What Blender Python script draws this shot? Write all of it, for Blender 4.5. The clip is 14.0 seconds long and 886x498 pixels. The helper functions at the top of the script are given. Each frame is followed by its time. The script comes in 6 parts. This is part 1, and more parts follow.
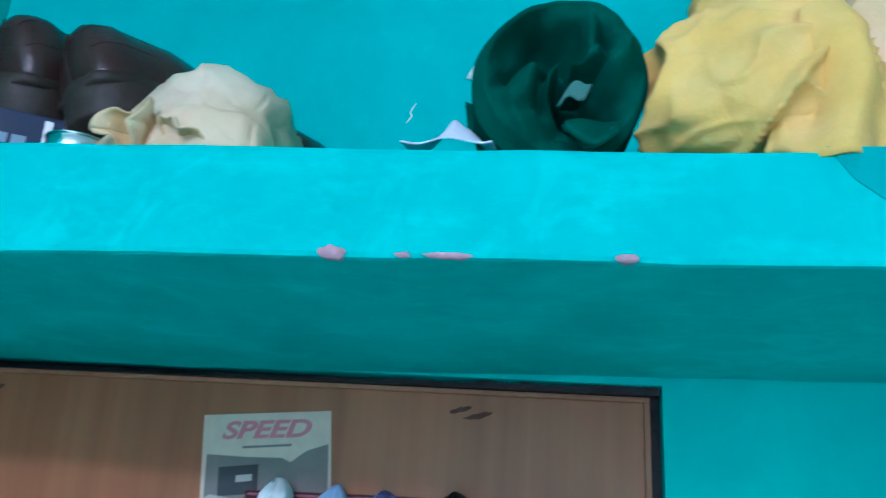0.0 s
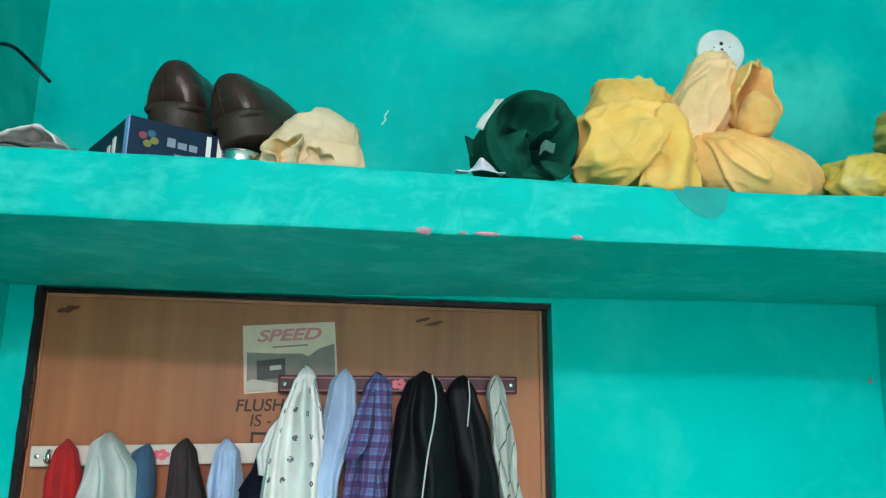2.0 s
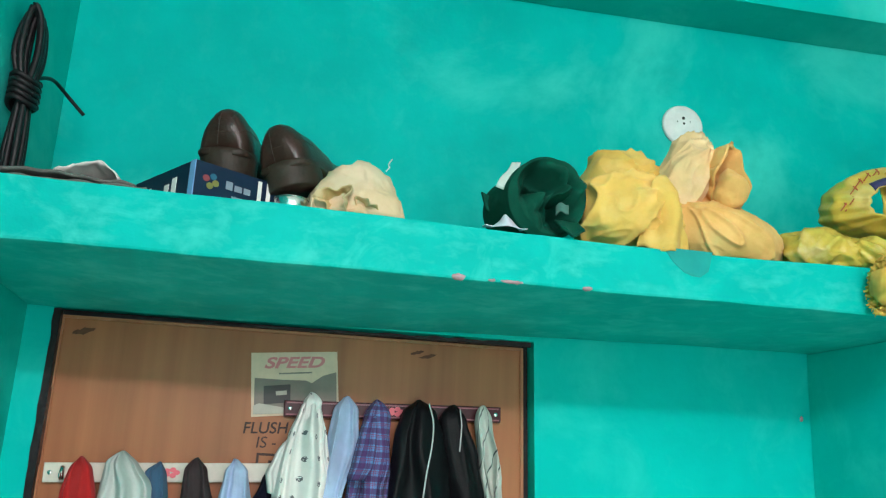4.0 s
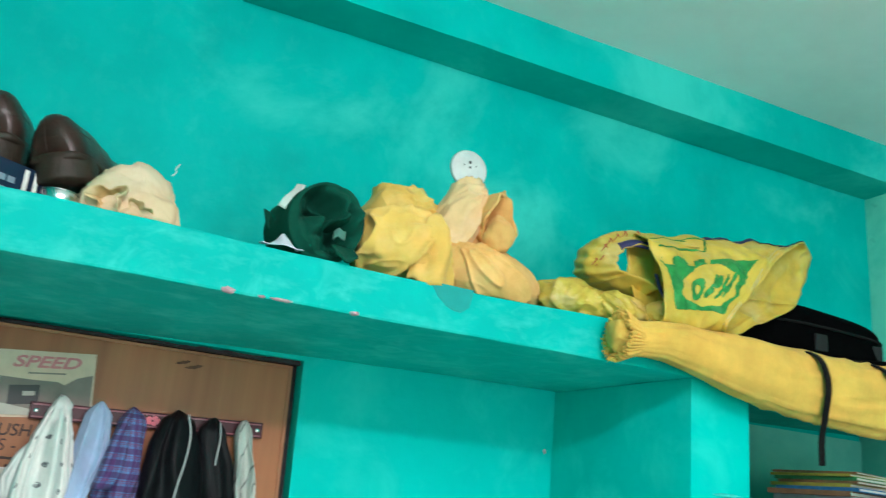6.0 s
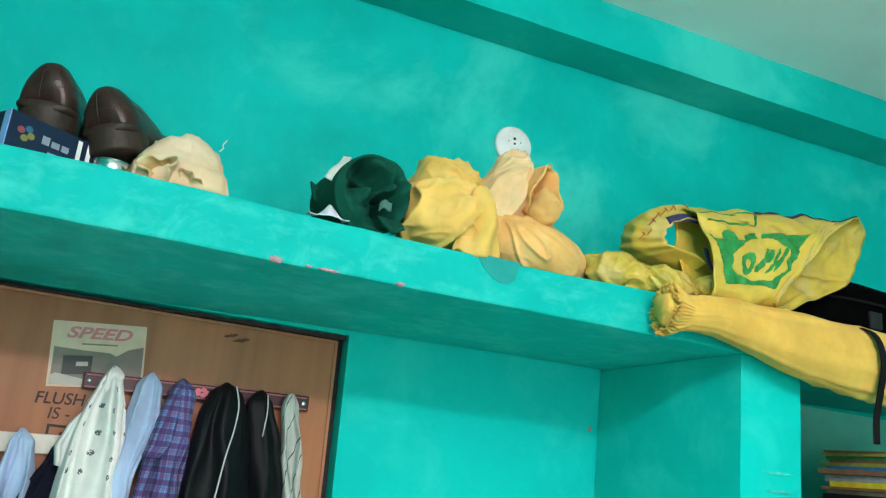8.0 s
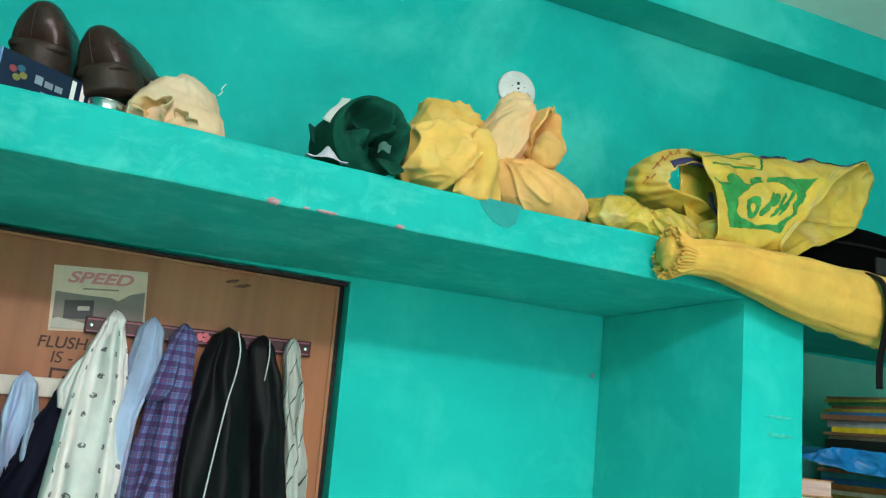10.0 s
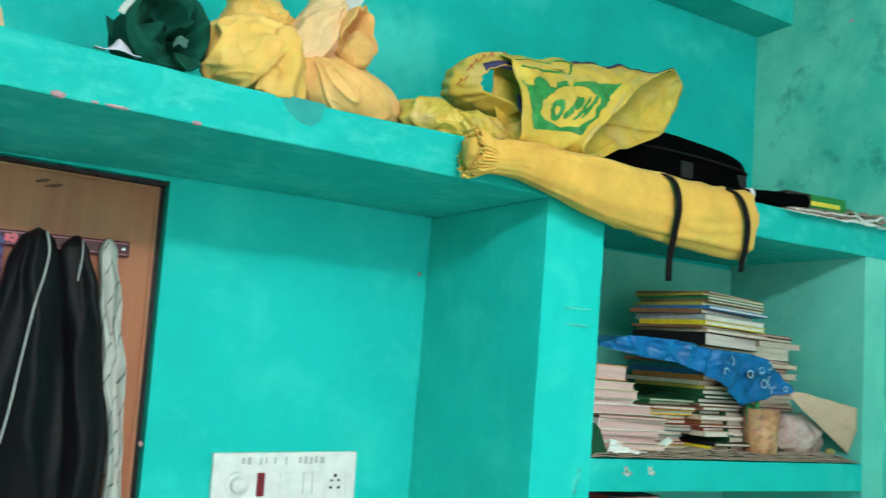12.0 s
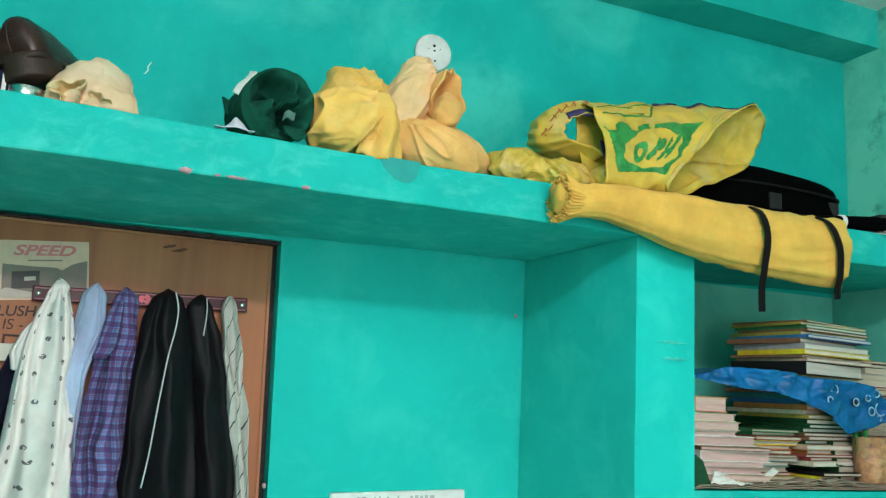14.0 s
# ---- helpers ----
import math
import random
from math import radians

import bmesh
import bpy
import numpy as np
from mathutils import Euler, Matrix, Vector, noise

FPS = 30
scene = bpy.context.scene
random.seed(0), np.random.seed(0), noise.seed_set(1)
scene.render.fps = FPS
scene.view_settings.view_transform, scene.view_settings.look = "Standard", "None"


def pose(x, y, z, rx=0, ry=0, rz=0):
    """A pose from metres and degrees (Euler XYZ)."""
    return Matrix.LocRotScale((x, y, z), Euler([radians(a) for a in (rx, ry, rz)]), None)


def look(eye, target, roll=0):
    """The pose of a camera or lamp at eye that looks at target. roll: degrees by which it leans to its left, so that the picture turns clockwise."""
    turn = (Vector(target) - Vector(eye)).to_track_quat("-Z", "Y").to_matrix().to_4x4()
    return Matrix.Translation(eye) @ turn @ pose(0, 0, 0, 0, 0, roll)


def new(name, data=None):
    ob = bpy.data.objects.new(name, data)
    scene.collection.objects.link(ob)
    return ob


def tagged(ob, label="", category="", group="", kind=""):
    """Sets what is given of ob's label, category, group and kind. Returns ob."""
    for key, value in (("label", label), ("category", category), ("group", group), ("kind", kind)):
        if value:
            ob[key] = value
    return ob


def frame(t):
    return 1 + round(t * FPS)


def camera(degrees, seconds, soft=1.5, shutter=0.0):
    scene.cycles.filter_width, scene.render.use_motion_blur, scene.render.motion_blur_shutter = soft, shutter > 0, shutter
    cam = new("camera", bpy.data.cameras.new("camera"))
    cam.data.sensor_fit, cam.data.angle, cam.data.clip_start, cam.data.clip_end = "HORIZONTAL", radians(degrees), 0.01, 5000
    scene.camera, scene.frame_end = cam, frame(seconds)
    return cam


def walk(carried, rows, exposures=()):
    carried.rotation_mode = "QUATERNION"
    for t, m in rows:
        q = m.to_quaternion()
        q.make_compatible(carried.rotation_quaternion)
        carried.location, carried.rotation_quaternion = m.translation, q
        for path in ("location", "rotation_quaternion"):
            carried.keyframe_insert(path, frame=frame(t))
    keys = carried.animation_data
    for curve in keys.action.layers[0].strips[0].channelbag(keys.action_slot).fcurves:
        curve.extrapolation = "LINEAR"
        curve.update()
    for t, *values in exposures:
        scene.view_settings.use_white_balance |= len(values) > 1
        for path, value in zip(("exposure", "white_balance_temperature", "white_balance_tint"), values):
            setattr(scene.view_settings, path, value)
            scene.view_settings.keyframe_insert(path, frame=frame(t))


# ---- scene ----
cam = camera(55.7, 14.0, soft=1.2, shutter=0.3)
PATH = [
    (0, (0.09, -0.468, 1.915), (-0.297, 1.411, 2.481), 4.3),
    (0.3, (0.036, -0.526, 1.908), (-0.293, 1.394, 2.364), 3.4),
    (0.5, (0.016, -0.57, 1.876), (-0.134, 1.39, 2.246), 1.1),
    (0.7, (-0.02, -0.589, 1.861), (0.018, 1.376, 2.227), 0.4),
    (1, (-0.082, -0.688, 1.865), (0.072, 1.262, 2.282), 0.2),
    (1.5, (-0.133, -0.802, 1.854), (0.031, 1.139, 2.307), 1.2),
    (2, (-0.103, -0.929, 1.829), (0.002, 1.022, 2.255), 1.8),
    (2.5, (-0.133, -0.989, 1.827), (0.067, 0.953, 2.263), 0.7),
    (3, (-0.207, -1.008, 1.822), (0.065, 0.918, 2.286), 0.6),
    (3.2, (-0.238, -1.013, 1.818), (0.065, 0.908, 2.285), 1.3),
    (5.3, (-0.298, -1.092, 1.813), (0.098, 0.782, 2.385), 5.5),
    (5.5, (-0.286, -1.095, 1.815), (0.224, 0.751, 2.387), 5.4),
    (6, (-0.258, -1.092, 1.81), (0.517, 0.658, 2.391), 5.4),
    (6.5, (-0.238, -1.093, 1.799), (0.652, 0.599, 2.388), 5.3),
    (7, (-0.246, -1.086, 1.805), (0.599, 0.629, 2.395), 5.5),
    (7.5, (-0.259, -1.082, 1.796), (0.447, 0.698, 2.372), 6.5),
    (10, (-0.24, -1.07, 1.772), (0.454, 0.752, 2.216), 6.2),
    (10.5, (-0.199, -1.077, 1.767), (0.798, 0.609, 2.17), 5.0),
    (11, (-0.16, -1.093, 1.76), (1.01, 0.5, 2.066), 4.6),
    (11.5, (-0.13, -1.116, 1.759), (0.989, 0.519, 2.032), 4.7),
    (12, (-0.128, -1.155, 1.758), (0.82, 0.586, 2.02), 4.8),
    (12.3, (-0.129, -1.148, 1.761), (0.671, 0.669, 2.005), 4.3),
    (12.5, (-0.145, -1.163, 1.759), (0.583, 0.684, 2.003), 4.3),
    (13, (-0.162, -1.204, 1.752), (0.477, 0.669, 2.038), 3.5),
    (13.5, (-0.153, -1.219, 1.755), (0.516, 0.64, 2.067), 3.1),
    (14, (-0.162, -1.226, 1.749), (0.57, 0.602, 2.098), 2.9),
]
EXPOSURES = [(0.0, -0.2, 4600, 22), (0.5, -0.1, 4950, 22), (1.5, -0.08, 5750, 20), (3.0, -0.05, 6250, 15), (5.5, 0.05, 6120, 16), (7.5, 0.05, 6150, 17), (10.0, -0.1, 6400, 18), (11.0, 0.1, 6200, 20), (11.5, 0.12, 6200, 20), (12.0, 0.03, 6250, 20), (13.0, -0.07, 6350, 19), (14.0, -0.1, 6350, 19)]
walk(cam, [(t, look(eye, target, roll)) for t, eye, target, roll in PATH], EXPOSURES)

# ---- light ----
world = bpy.data.worlds.new("room_air")
scene.world = world
world.use_nodes = True
world.node_tree.nodes["Background"].inputs["Color"].default_value = (0.6, 0.75, 0.8, 1)
world.node_tree.nodes["Background"].inputs["Strength"].default_value = 0.05


# a fluorescent tube high up near the wall that faces the loft: four lengths of it
for x in (-0.62, -0.36, -0.10, 0.16):
    data = bpy.data.lights.new("tube_light", "POINT")
    data.energy, data.shadow_soft_size, data.color = 18.5, 0.05, (1.0, 0.88, 0.85)
    new("tube_light", data).location = (x, -1.88, 2.66)

# soft neutral fill lamp added behind the camera; no window is known there
fill_data = bpy.data.lights.new("fill_light", "AREA")
fill_data.shape, fill_data.size, fill_data.size_y = "RECTANGLE", 1.0, 0.9
fill_data.energy, fill_data.color = 16, (1.0, 0.92, 0.88)
new("fill_light", fill_data).matrix_basis = pose(0.35, -2.64, 1.45, 90, 0, 0)

# ---- materials ----


def material(name, colour, rough=0.6, metal=0.0, noise_scale=30.0, spread=0.15, bump=0.2, bump_scale=200.0, sheen=0.0, light=None, wrinkle=None, dark=None, bump_dist=0.002, gloss=0.3, brush=None, twist=0.0):
    """Principled paint with two scales of tone, optional pale cloudy patches and dark stains, and fine relief."""
    m = bpy.data.materials.new(name)
    m.use_nodes = True
    nt = m.node_tree
    b = nt.nodes["Principled BSDF"]
    b.inputs["Roughness"].default_value = rough
    b.inputs["Metallic"].default_value = metal
    b.inputs["Specular IOR Level"].default_value = gloss
    if sheen:
        b.inputs["Sheen Weight"].default_value = sheen
        b.inputs["Sheen Roughness"].default_value = 0.5
    co = nt.nodes.new("ShaderNodeTexCoord")

    def tone(scale, detail=5.0, low=0.35, high=0.65, stretch=None, twist=0.0):
        n = nt.nodes.new("ShaderNodeTexNoise")
        n.inputs["Scale"].default_value, n.inputs["Detail"].default_value, n.inputs["Distortion"].default_value = scale, detail, twist
        n.inputs["Roughness"].default_value = 0.62
        if stretch:
            mp = nt.nodes.new("ShaderNodeMapping")
            mp.inputs["Scale"].default_value = stretch
            nt.links.new(co.outputs["Object"], mp.inputs["Vector"])
            nt.links.new(mp.outputs["Vector"], n.inputs["Vector"])
        else:
            nt.links.new(co.outputs["Object"], n.inputs["Vector"])
        r = nt.nodes.new("ShaderNodeMapRange")
        r.inputs["From Min"].default_value, r.inputs["From Max"].default_value = low, high
        nt.links.new(n.outputs["Fac"], r.inputs["Value"])
        return r.outputs["Result"]

    def mix(fac, a, c, strength=1.0):
        x = nt.nodes.new("ShaderNodeMix")
        x.data_type = "RGBA"
        if strength < 1.0:
            k = nt.nodes.new("ShaderNodeMath")
            k.operation = "MULTIPLY"
            k.inputs[1].default_value = strength
            nt.links.new(fac, k.inputs[0])
            fac = k.outputs[0]
        nt.links.new(fac, x.inputs["Factor"])
        for sock, v in ((x.inputs["A"], a), (x.inputs["B"], c)):
            if isinstance(v, (tuple, list)):
                sock.default_value = (*v[:3], 1)
            else:
                nt.links.new(v, sock)
        return x.outputs["Result"]

    lo = [c * (1 - spread) for c in colour]
    hi = [min(1, c * (1 + spread)) for c in colour]
    col = mix(tone(noise_scale), lo, hi)
    if light:
        col = mix(tone(light[1], 8.0, light[2], light[3], None, twist), col, light[0], light[4])
    if brush:
        col = mix(tone(1.0, 6.0, brush[2], brush[3], brush[1]), col, brush[0], brush[4])
    if dark:
        col = mix(tone(dark[1], 9.0, dark[2], dark[3]), col, dark[0], dark[4])
    nt.links.new(col, b.inputs["Base Color"])
    if bump:
        n = nt.nodes.new("ShaderNodeTexNoise")
        n.inputs["Scale"].default_value, n.inputs["Detail"].default_value = bump_scale, 6.0
        nt.links.new(co.outputs["Object"], n.inputs["Vector"])
        bp = nt.nodes.new("ShaderNodeBump")
        bp.inputs["Strength"].default_value, bp.inputs["Distance"].default_value = bump, bump_dist
        nt.links.new(n.outputs["Fac"], bp.inputs["Height"])
        if wrinkle:
            w = nt.nodes.new("ShaderNodeTexNoise")
            w.noise_type = "RIDGED_MULTIFRACTAL"
            w.inputs["Scale"].default_value, w.inputs["Detail"].default_value, w.inputs["Distortion"].default_value = wrinkle[0], 2.5, 0.6
            nt.links.new(co.outputs["Object"], w.inputs["Vector"])
            bw = nt.nodes.new("ShaderNodeBump")
            bw.inputs["Strength"].default_value, bw.inputs["Distance"].default_value = wrinkle[2], wrinkle[1]
            nt.links.new(w.outputs["Fac"], bw.inputs["Height"])
            nt.links.new(bw.outputs["Normal"], bp.inputs["Normal"])
        nt.links.new(bp.outputs["Normal"], b.inputs["Normal"])
    return m


def streaked(name, low, high, across, along, rough=0.5, axis="Z", bump=0.15):
    """Veneer or brushed stuff: long streaks along one axis over broad tones."""
    m = material(name, high, rough, spread=0.0, bump=0.0)
    nt = m.node_tree
    b = nt.nodes["Principled BSDF"]
    co = nt.nodes.new("ShaderNodeTexCoord")

    def tone(a, l, detail, low_, high_):
        mp = nt.nodes.new("ShaderNodeMapping")
        sc = [a, a, a]
        sc["XYZ".index(axis)] = l
        mp.inputs["Scale"].default_value = sc
        nt.links.new(co.outputs["Object"], mp.inputs["Vector"])
        n = nt.nodes.new("ShaderNodeTexNoise")
        n.inputs["Scale"].default_value, n.inputs["Detail"].default_value = 1.0, detail
        nt.links.new(mp.outputs["Vector"], n.inputs["Vector"])
        r = nt.nodes.new("ShaderNodeMapRange")
        r.inputs["From Min"].default_value, r.inputs["From Max"].default_value = low_, high_
        nt.links.new(n.outputs["Fac"], r.inputs["Value"])
        return r.outputs["Result"]

    fine, broad = tone(across, along, 8.0, 0.25, 0.75), tone(across * 0.07, along * 0.15, 3.0, 0.35, 0.65)
    x = nt.nodes.new("ShaderNodeMix")
    x.data_type = "FLOAT"
    x.inputs["Factor"].default_value = 0.5
    nt.links.new(fine, x.inputs["A"])
    nt.links.new(broad, x.inputs["B"])
    c = nt.nodes.new("ShaderNodeMix")
    c.data_type = "RGBA"
    c.inputs["A"].default_value, c.inputs["B"].default_value = (*low, 1), (*high, 1)
    nt.links.new(x.outputs["Result"], c.inputs["Factor"])
    nt.links.new(c.outputs["Result"], b.inputs["Base Color"])
    bp = nt.nodes.new("ShaderNodeBump")
    bp.inputs["Strength"].default_value, bp.inputs["Distance"].default_value = bump, 0.001
    nt.links.new(fine, bp.inputs["Height"])
    nt.links.new(bp.outputs["Normal"], b.inputs["Normal"])
    return m


def printed(name, ground, ink, kind, size, rough=0.85, ink2=None):
    """Cloth whose print follows the cloth: check, motif or twig lines, by the mesh's own UV in metres."""
    m = material(name, ground, rough, spread=0.08, noise_scale=25, bump=0.25, bump_scale=500, sheen=0.05, wrinkle=(16.0, 0.006, 0.5))
    nt = m.node_tree
    b = nt.nodes["Principled BSDF"]
    ground_out = b.inputs["Base Color"].links[0].from_socket
    uv = nt.nodes.new("ShaderNodeTexCoord").outputs["UV"]

    def math_(op, a, c=None):
        n = nt.nodes.new("ShaderNodeMath")
        n.operation = op
        for i, v in enumerate((a, c)):
            if v is None:
                continue
            if isinstance(v, (int, float)):
                n.inputs[i].default_value = v
            else:
                nt.links.new(v, n.inputs[i])
        return n.outputs[0]

    def over(fac, base_, colour):
        x = nt.nodes.new("ShaderNodeMix")
        x.data_type = "RGBA"
        nt.links.new(fac, x.inputs["Factor"])
        nt.links.new(base_, x.inputs["A"])
        x.inputs["B"].default_value = (*colour, 1)
        return x.outputs["Result"]

    sep = nt.nodes.new("ShaderNodeSeparateXYZ")
    nt.links.new(uv, sep.inputs[0])
    u, v = sep.outputs[0], sep.outputs[1]
    if kind == "check":
        def band(c, period, width, shift=0.0):
            f = math_("FRACT", math_("ADD", math_("DIVIDE", c, period), shift))
            return math_("LESS_THAN", f, width)
        out = ground_out
        for c in (u, v):
            out = over(math_("MULTIPLY", band(c, size, 0.46), 0.72), out, ink)
            out = over(math_("MULTIPLY", band(c, size, 0.09, 0.42), 0.55), out, ink2)
            out = over(math_("MULTIPLY", band(c, size, 0.07, 0.27), 0.5), out, ink2)
    elif kind == "motif":
        mp = nt.nodes.new("ShaderNodeMapping")
        mp.inputs["Scale"].default_value = (1 / size, 1 / (size * 0.8), 1)
        nt.links.new(uv, mp.inputs["Vector"])
        vo = nt.nodes.new("ShaderNodeTexVoronoi")
        vo.voronoi_dimensions = "2D"
        vo.inputs["Scale"].default_value, vo.inputs["Randomness"].default_value = 1.0, 0.45
        nt.links.new(mp.outputs["Vector"], vo.inputs["Vector"])
        no = nt.nodes.new("ShaderNodeTexNoise")
        no.inputs["Scale"].default_value = 230.0
        nt.links.new(uv, no.inputs["Vector"])
        near = math_("LESS_THAN", vo.outputs["Distance"], 0.125)
        out = over(math_("MULTIPLY", near, math_("GREATER_THAN", no.outputs["Fac"], 0.44)), ground_out, ink)
    else:
        no = nt.nodes.new("ShaderNodeTexNoise")
        no.inputs["Scale"].default_value = 22.0
        nt.links.new(uv, no.inputs["Vector"])
        c = math_("ADD", math_("ADD", math_("MULTIPLY", u, 0.9), math_("MULTIPLY", v, 0.55)), math_("MULTIPLY", no.outputs["Fac"], 0.02))
        f = math_("FRACT", math_("DIVIDE", c, size))
        out = over(math_("LESS_THAN", f, 0.075), ground_out, ink)
    nt.links.new(out, b.inputs["Base Color"])
    return m


def cloth(name, colour, **kw):
    o = dict(rough=0.85, noise_scale=14, spread=0.12, bump=0.3, bump_scale=420, sheen=0.08, wrinkle=(14.0, 0.006, 0.5), gloss=0.15)
    o.update(kw)
    return material(name, colour, **o)


def plain(name, colour, rough=0.5, **kw):
    o = dict(noise_scale=40, spread=0.07, bump=0.08, bump_scale=300)
    o.update(kw)
    return material(name, colour, rough, **o)


TEAL = (0.0, 0.46, 0.395)
PALE = (0.07, 0.66, 0.57)
M_WALL = material("teal_limewash", TEAL, 0.55, gloss=0.05, noise_scale=5, spread=0.08, bump=0.3, bump_scale=45, twist=0.5, light=(PALE, 3.0, 0.50, 0.68, 0.60), brush=((0.05, 0.60, 0.52), (26.0, 26.0, 18.0), 0.52, 0.75, 0.18), dark=((0.004, 0.36, 0.31), 7.0, 0.56, 0.72, 0.5), bump_dist=0.003)
# base lifted above M_WALL to make up for weaker light below the loft
M_NICHE = material("teal_limewash_even_lifted", (0.0, 0.54, 0.462), 0.55, gloss=0.05, noise_scale=4, spread=0.06, bump=0.3, bump_scale=45, twist=0.4, light=((0.03, 0.66, 0.57), 9.0, 0.48, 0.70, 0.6), dark=((0.0, 0.45, 0.39), 5.0, 0.58, 0.75, 0.4), bump_dist=0.003)
M_FADED = material("faded_teal_limewash", (0.11, 0.54, 0.44), 0.6, gloss=0.12, noise_scale=5, spread=0.08, bump=0.3, bump_scale=45, twist=0.4, light=((0.20, 0.66, 0.54), 5.0, 0.45, 0.66, 0.75), dark=((0.02, 0.38, 0.32), 8.0, 0.56, 0.75, 0.5), bump_dist=0.003)
M_MOULD = material("teal_limewash_mouldy", (0.055, 0.50, 0.395), 0.6, gloss=0.12, noise_scale=5, spread=0.08, bump=0.35, bump_scale=45, twist=0.25, light=((0.18, 0.70, 0.56), 4.0, 0.42, 0.62, 0.85), dark=((0.012, 0.20, 0.17), 13.0, 0.55, 0.70, 0.75), bump_dist=0.003)
# base lowered a little to hold down the strong light on the slab
M_SLAB = material("teal_limewash_brushed", (0.001, 0.44, 0.375), 0.6, gloss=0.06, noise_scale=9, spread=0.08, bump=0.4, bump_scale=40, light=((0.10, 0.68, 0.60), 13.0, 0.52, 0.72, 0.35), twist=1.2, brush=((0.16, 0.76, 0.69), (14.0, 14.0, 30.0), 0.50, 0.72, 0.26), dark=((0.004, 0.38, 0.33), 6.0, 0.55, 0.75, 0.5), bump_dist=0.003)
M_CEIL = material("ceiling_whitewash", (0.84, 0.83, 0.80), 0.85, noise_scale=3, spread=0.06, bump=0.3, bump_scale=60)
M_PLASTER = material("pale_plaster", (0.84, 0.82, 0.80), 0.8, noise_scale=4, spread=0.06)
M_FLOOR = material("pale_bounce_floor", (0.78, 0.75, 0.72), 0.7, noise_scale=5)
M_DOOR = streaked("door_veneer", (0.23, 0.076, 0.030), (0.48, 0.178, 0.072), 46, 1.2, 0.42)
M_LIP = streaked("door_lipping", (0.32, 0.12, 0.055), (0.50, 0.22, 0.11), 90, 3, 0.5)
M_BLACK = material("black_bitumen", (0.006, 0.006, 0.007), 0.45, noise_scale=30, spread=0.4, bump=0.6, bump_scale=70, bump_dist=0.004)
M_RUST = material("rusty_iron", (0.10, 0.045, 0.03), 0.75, noise_scale=60, spread=0.4, bump=0.5, bump_scale=250)
M_PALECHIP = material("pale_plaster_chip", (0.48, 0.52, 0.48), 0.9, noise_scale=90, spread=0.3, bump=0.4, bump_scale=200)
M_RUBBED = material("rubbed_limewash", (0.045, 0.60, 0.52), 0.8, noise_scale=90, spread=0.2, bump=0.2, bump_scale=200)
M_CHIP = material("pink_plaster_chip", (0.55, 0.32, 0.35), 0.9, noise_scale=90, spread=0.2, bump=0.5, bump_scale=200)
M_WHITE = plain("white_plastic", (0.80, 0.79, 0.77), 0.4)
M_PAPER = plain("white_paper", (0.78, 0.76, 0.72), 0.8)
M_PAGES = streaked("page_edges", (0.36, 0.28, 0.21), (0.70, 0.60, 0.50), 20, 700, 0.85)
M_PAGES_WHITE = streaked("page_edges_white", (0.50, 0.44, 0.38), (0.80, 0.74, 0.68), 20, 700, 0.85)
M_PAGES_PINK = streaked("page_edges_pinkish", (0.44, 0.27, 0.24), (0.72, 0.50, 0.46), 20, 700, 0.85)
M_INK = plain("black_ink", (0.03, 0.025, 0.022), 0.6)
M_STEEL = material("bright_steel", (0.72, 0.72, 0.70), 0.22, metal=1.0, noise_scale=30, spread=0.1, bump=0.05)
M_YEL = cloth("lemon_yellow_cloth", (0.74, 0.45, 0.10), light=((0.80, 0.57, 0.22), 18.0, 0.5, 0.7, 0.45), wrinkle=(11.0, 0.010, 0.45))
M_YEL_PALE = cloth("faded_yellow_cloth", (0.76, 0.51, 0.25), light=((0.80, 0.60, 0.38), 12.0, 0.45, 0.65, 0.7), wrinkle=(12.0, 0.008, 0.4))
M_YEL_WARM = cloth("warm_yellow_cloth", (0.75, 0.42, 0.13), light=((0.81, 0.53, 0.23), 14.0, 0.5, 0.7, 0.5), wrinkle=(11.0, 0.009, 0.45))
M_YEL_ROLL = cloth("mustard_yellow_cloth", (0.74, 0.42, 0.08), dark=((0.55, 0.26, 0.04), 9.0, 0.55, 0.75, 0.5), wrinkle=(9.0, 0.009, 0.45))
M_GREEN = cloth("bottle_green_cloth", (0.003, 0.072, 0.044), sheen=0.0, rough=0.95, wrinkle=(22.0, 0.006, 0.6))
M_GREEN_PALE = cloth("washed_green_lining", (0.06, 0.16, 0.13))
M_CREAM = material("cream_waxed_paper", (0.62, 0.45, 0.27), 0.6, noise_scale=10, spread=0.08, bump=0.2, bump_scale=120, wrinkle=(16.0, 0.010, 0.8), light=((0.74, 0.60, 0.42), 9.0, 0.48, 0.62, 0.7))
M_MOUTH = material("deep_yellow_waxed_paper", (0.52, 0.36, 0.15), 0.6, noise_scale=14, spread=0.2, bump=0.2, bump_scale=120, wrinkle=(20.0, 0.008, 0.8), light=((0.70, 0.55, 0.34), 16.0, 0.48, 0.62, 0.7))
M_LEATHER = material("brown_leather", (0.034, 0.016, 0.012), 0.30, noise_scale=20, spread=0.3, bump=0.25, bump_scale=220, light=((0.085, 0.048, 0.036), 16.0, 0.5, 0.75, 0.4))
M_SOLE = material("worn_dark_sole", (0.032, 0.021, 0.014), 0.55, noise_scale=25, spread=0.3, bump=0.4, bump_scale=150)
M_WELT = plain("brown_welt", (0.050, 0.026, 0.019), 0.5)
M_NAVY_CARD = plain("dark_navy_card", (0.006, 0.016, 0.045), 0.38)
M_BLUE_CARD = plain("light_blue_card_edge", (0.18, 0.34, 0.62), 0.45)
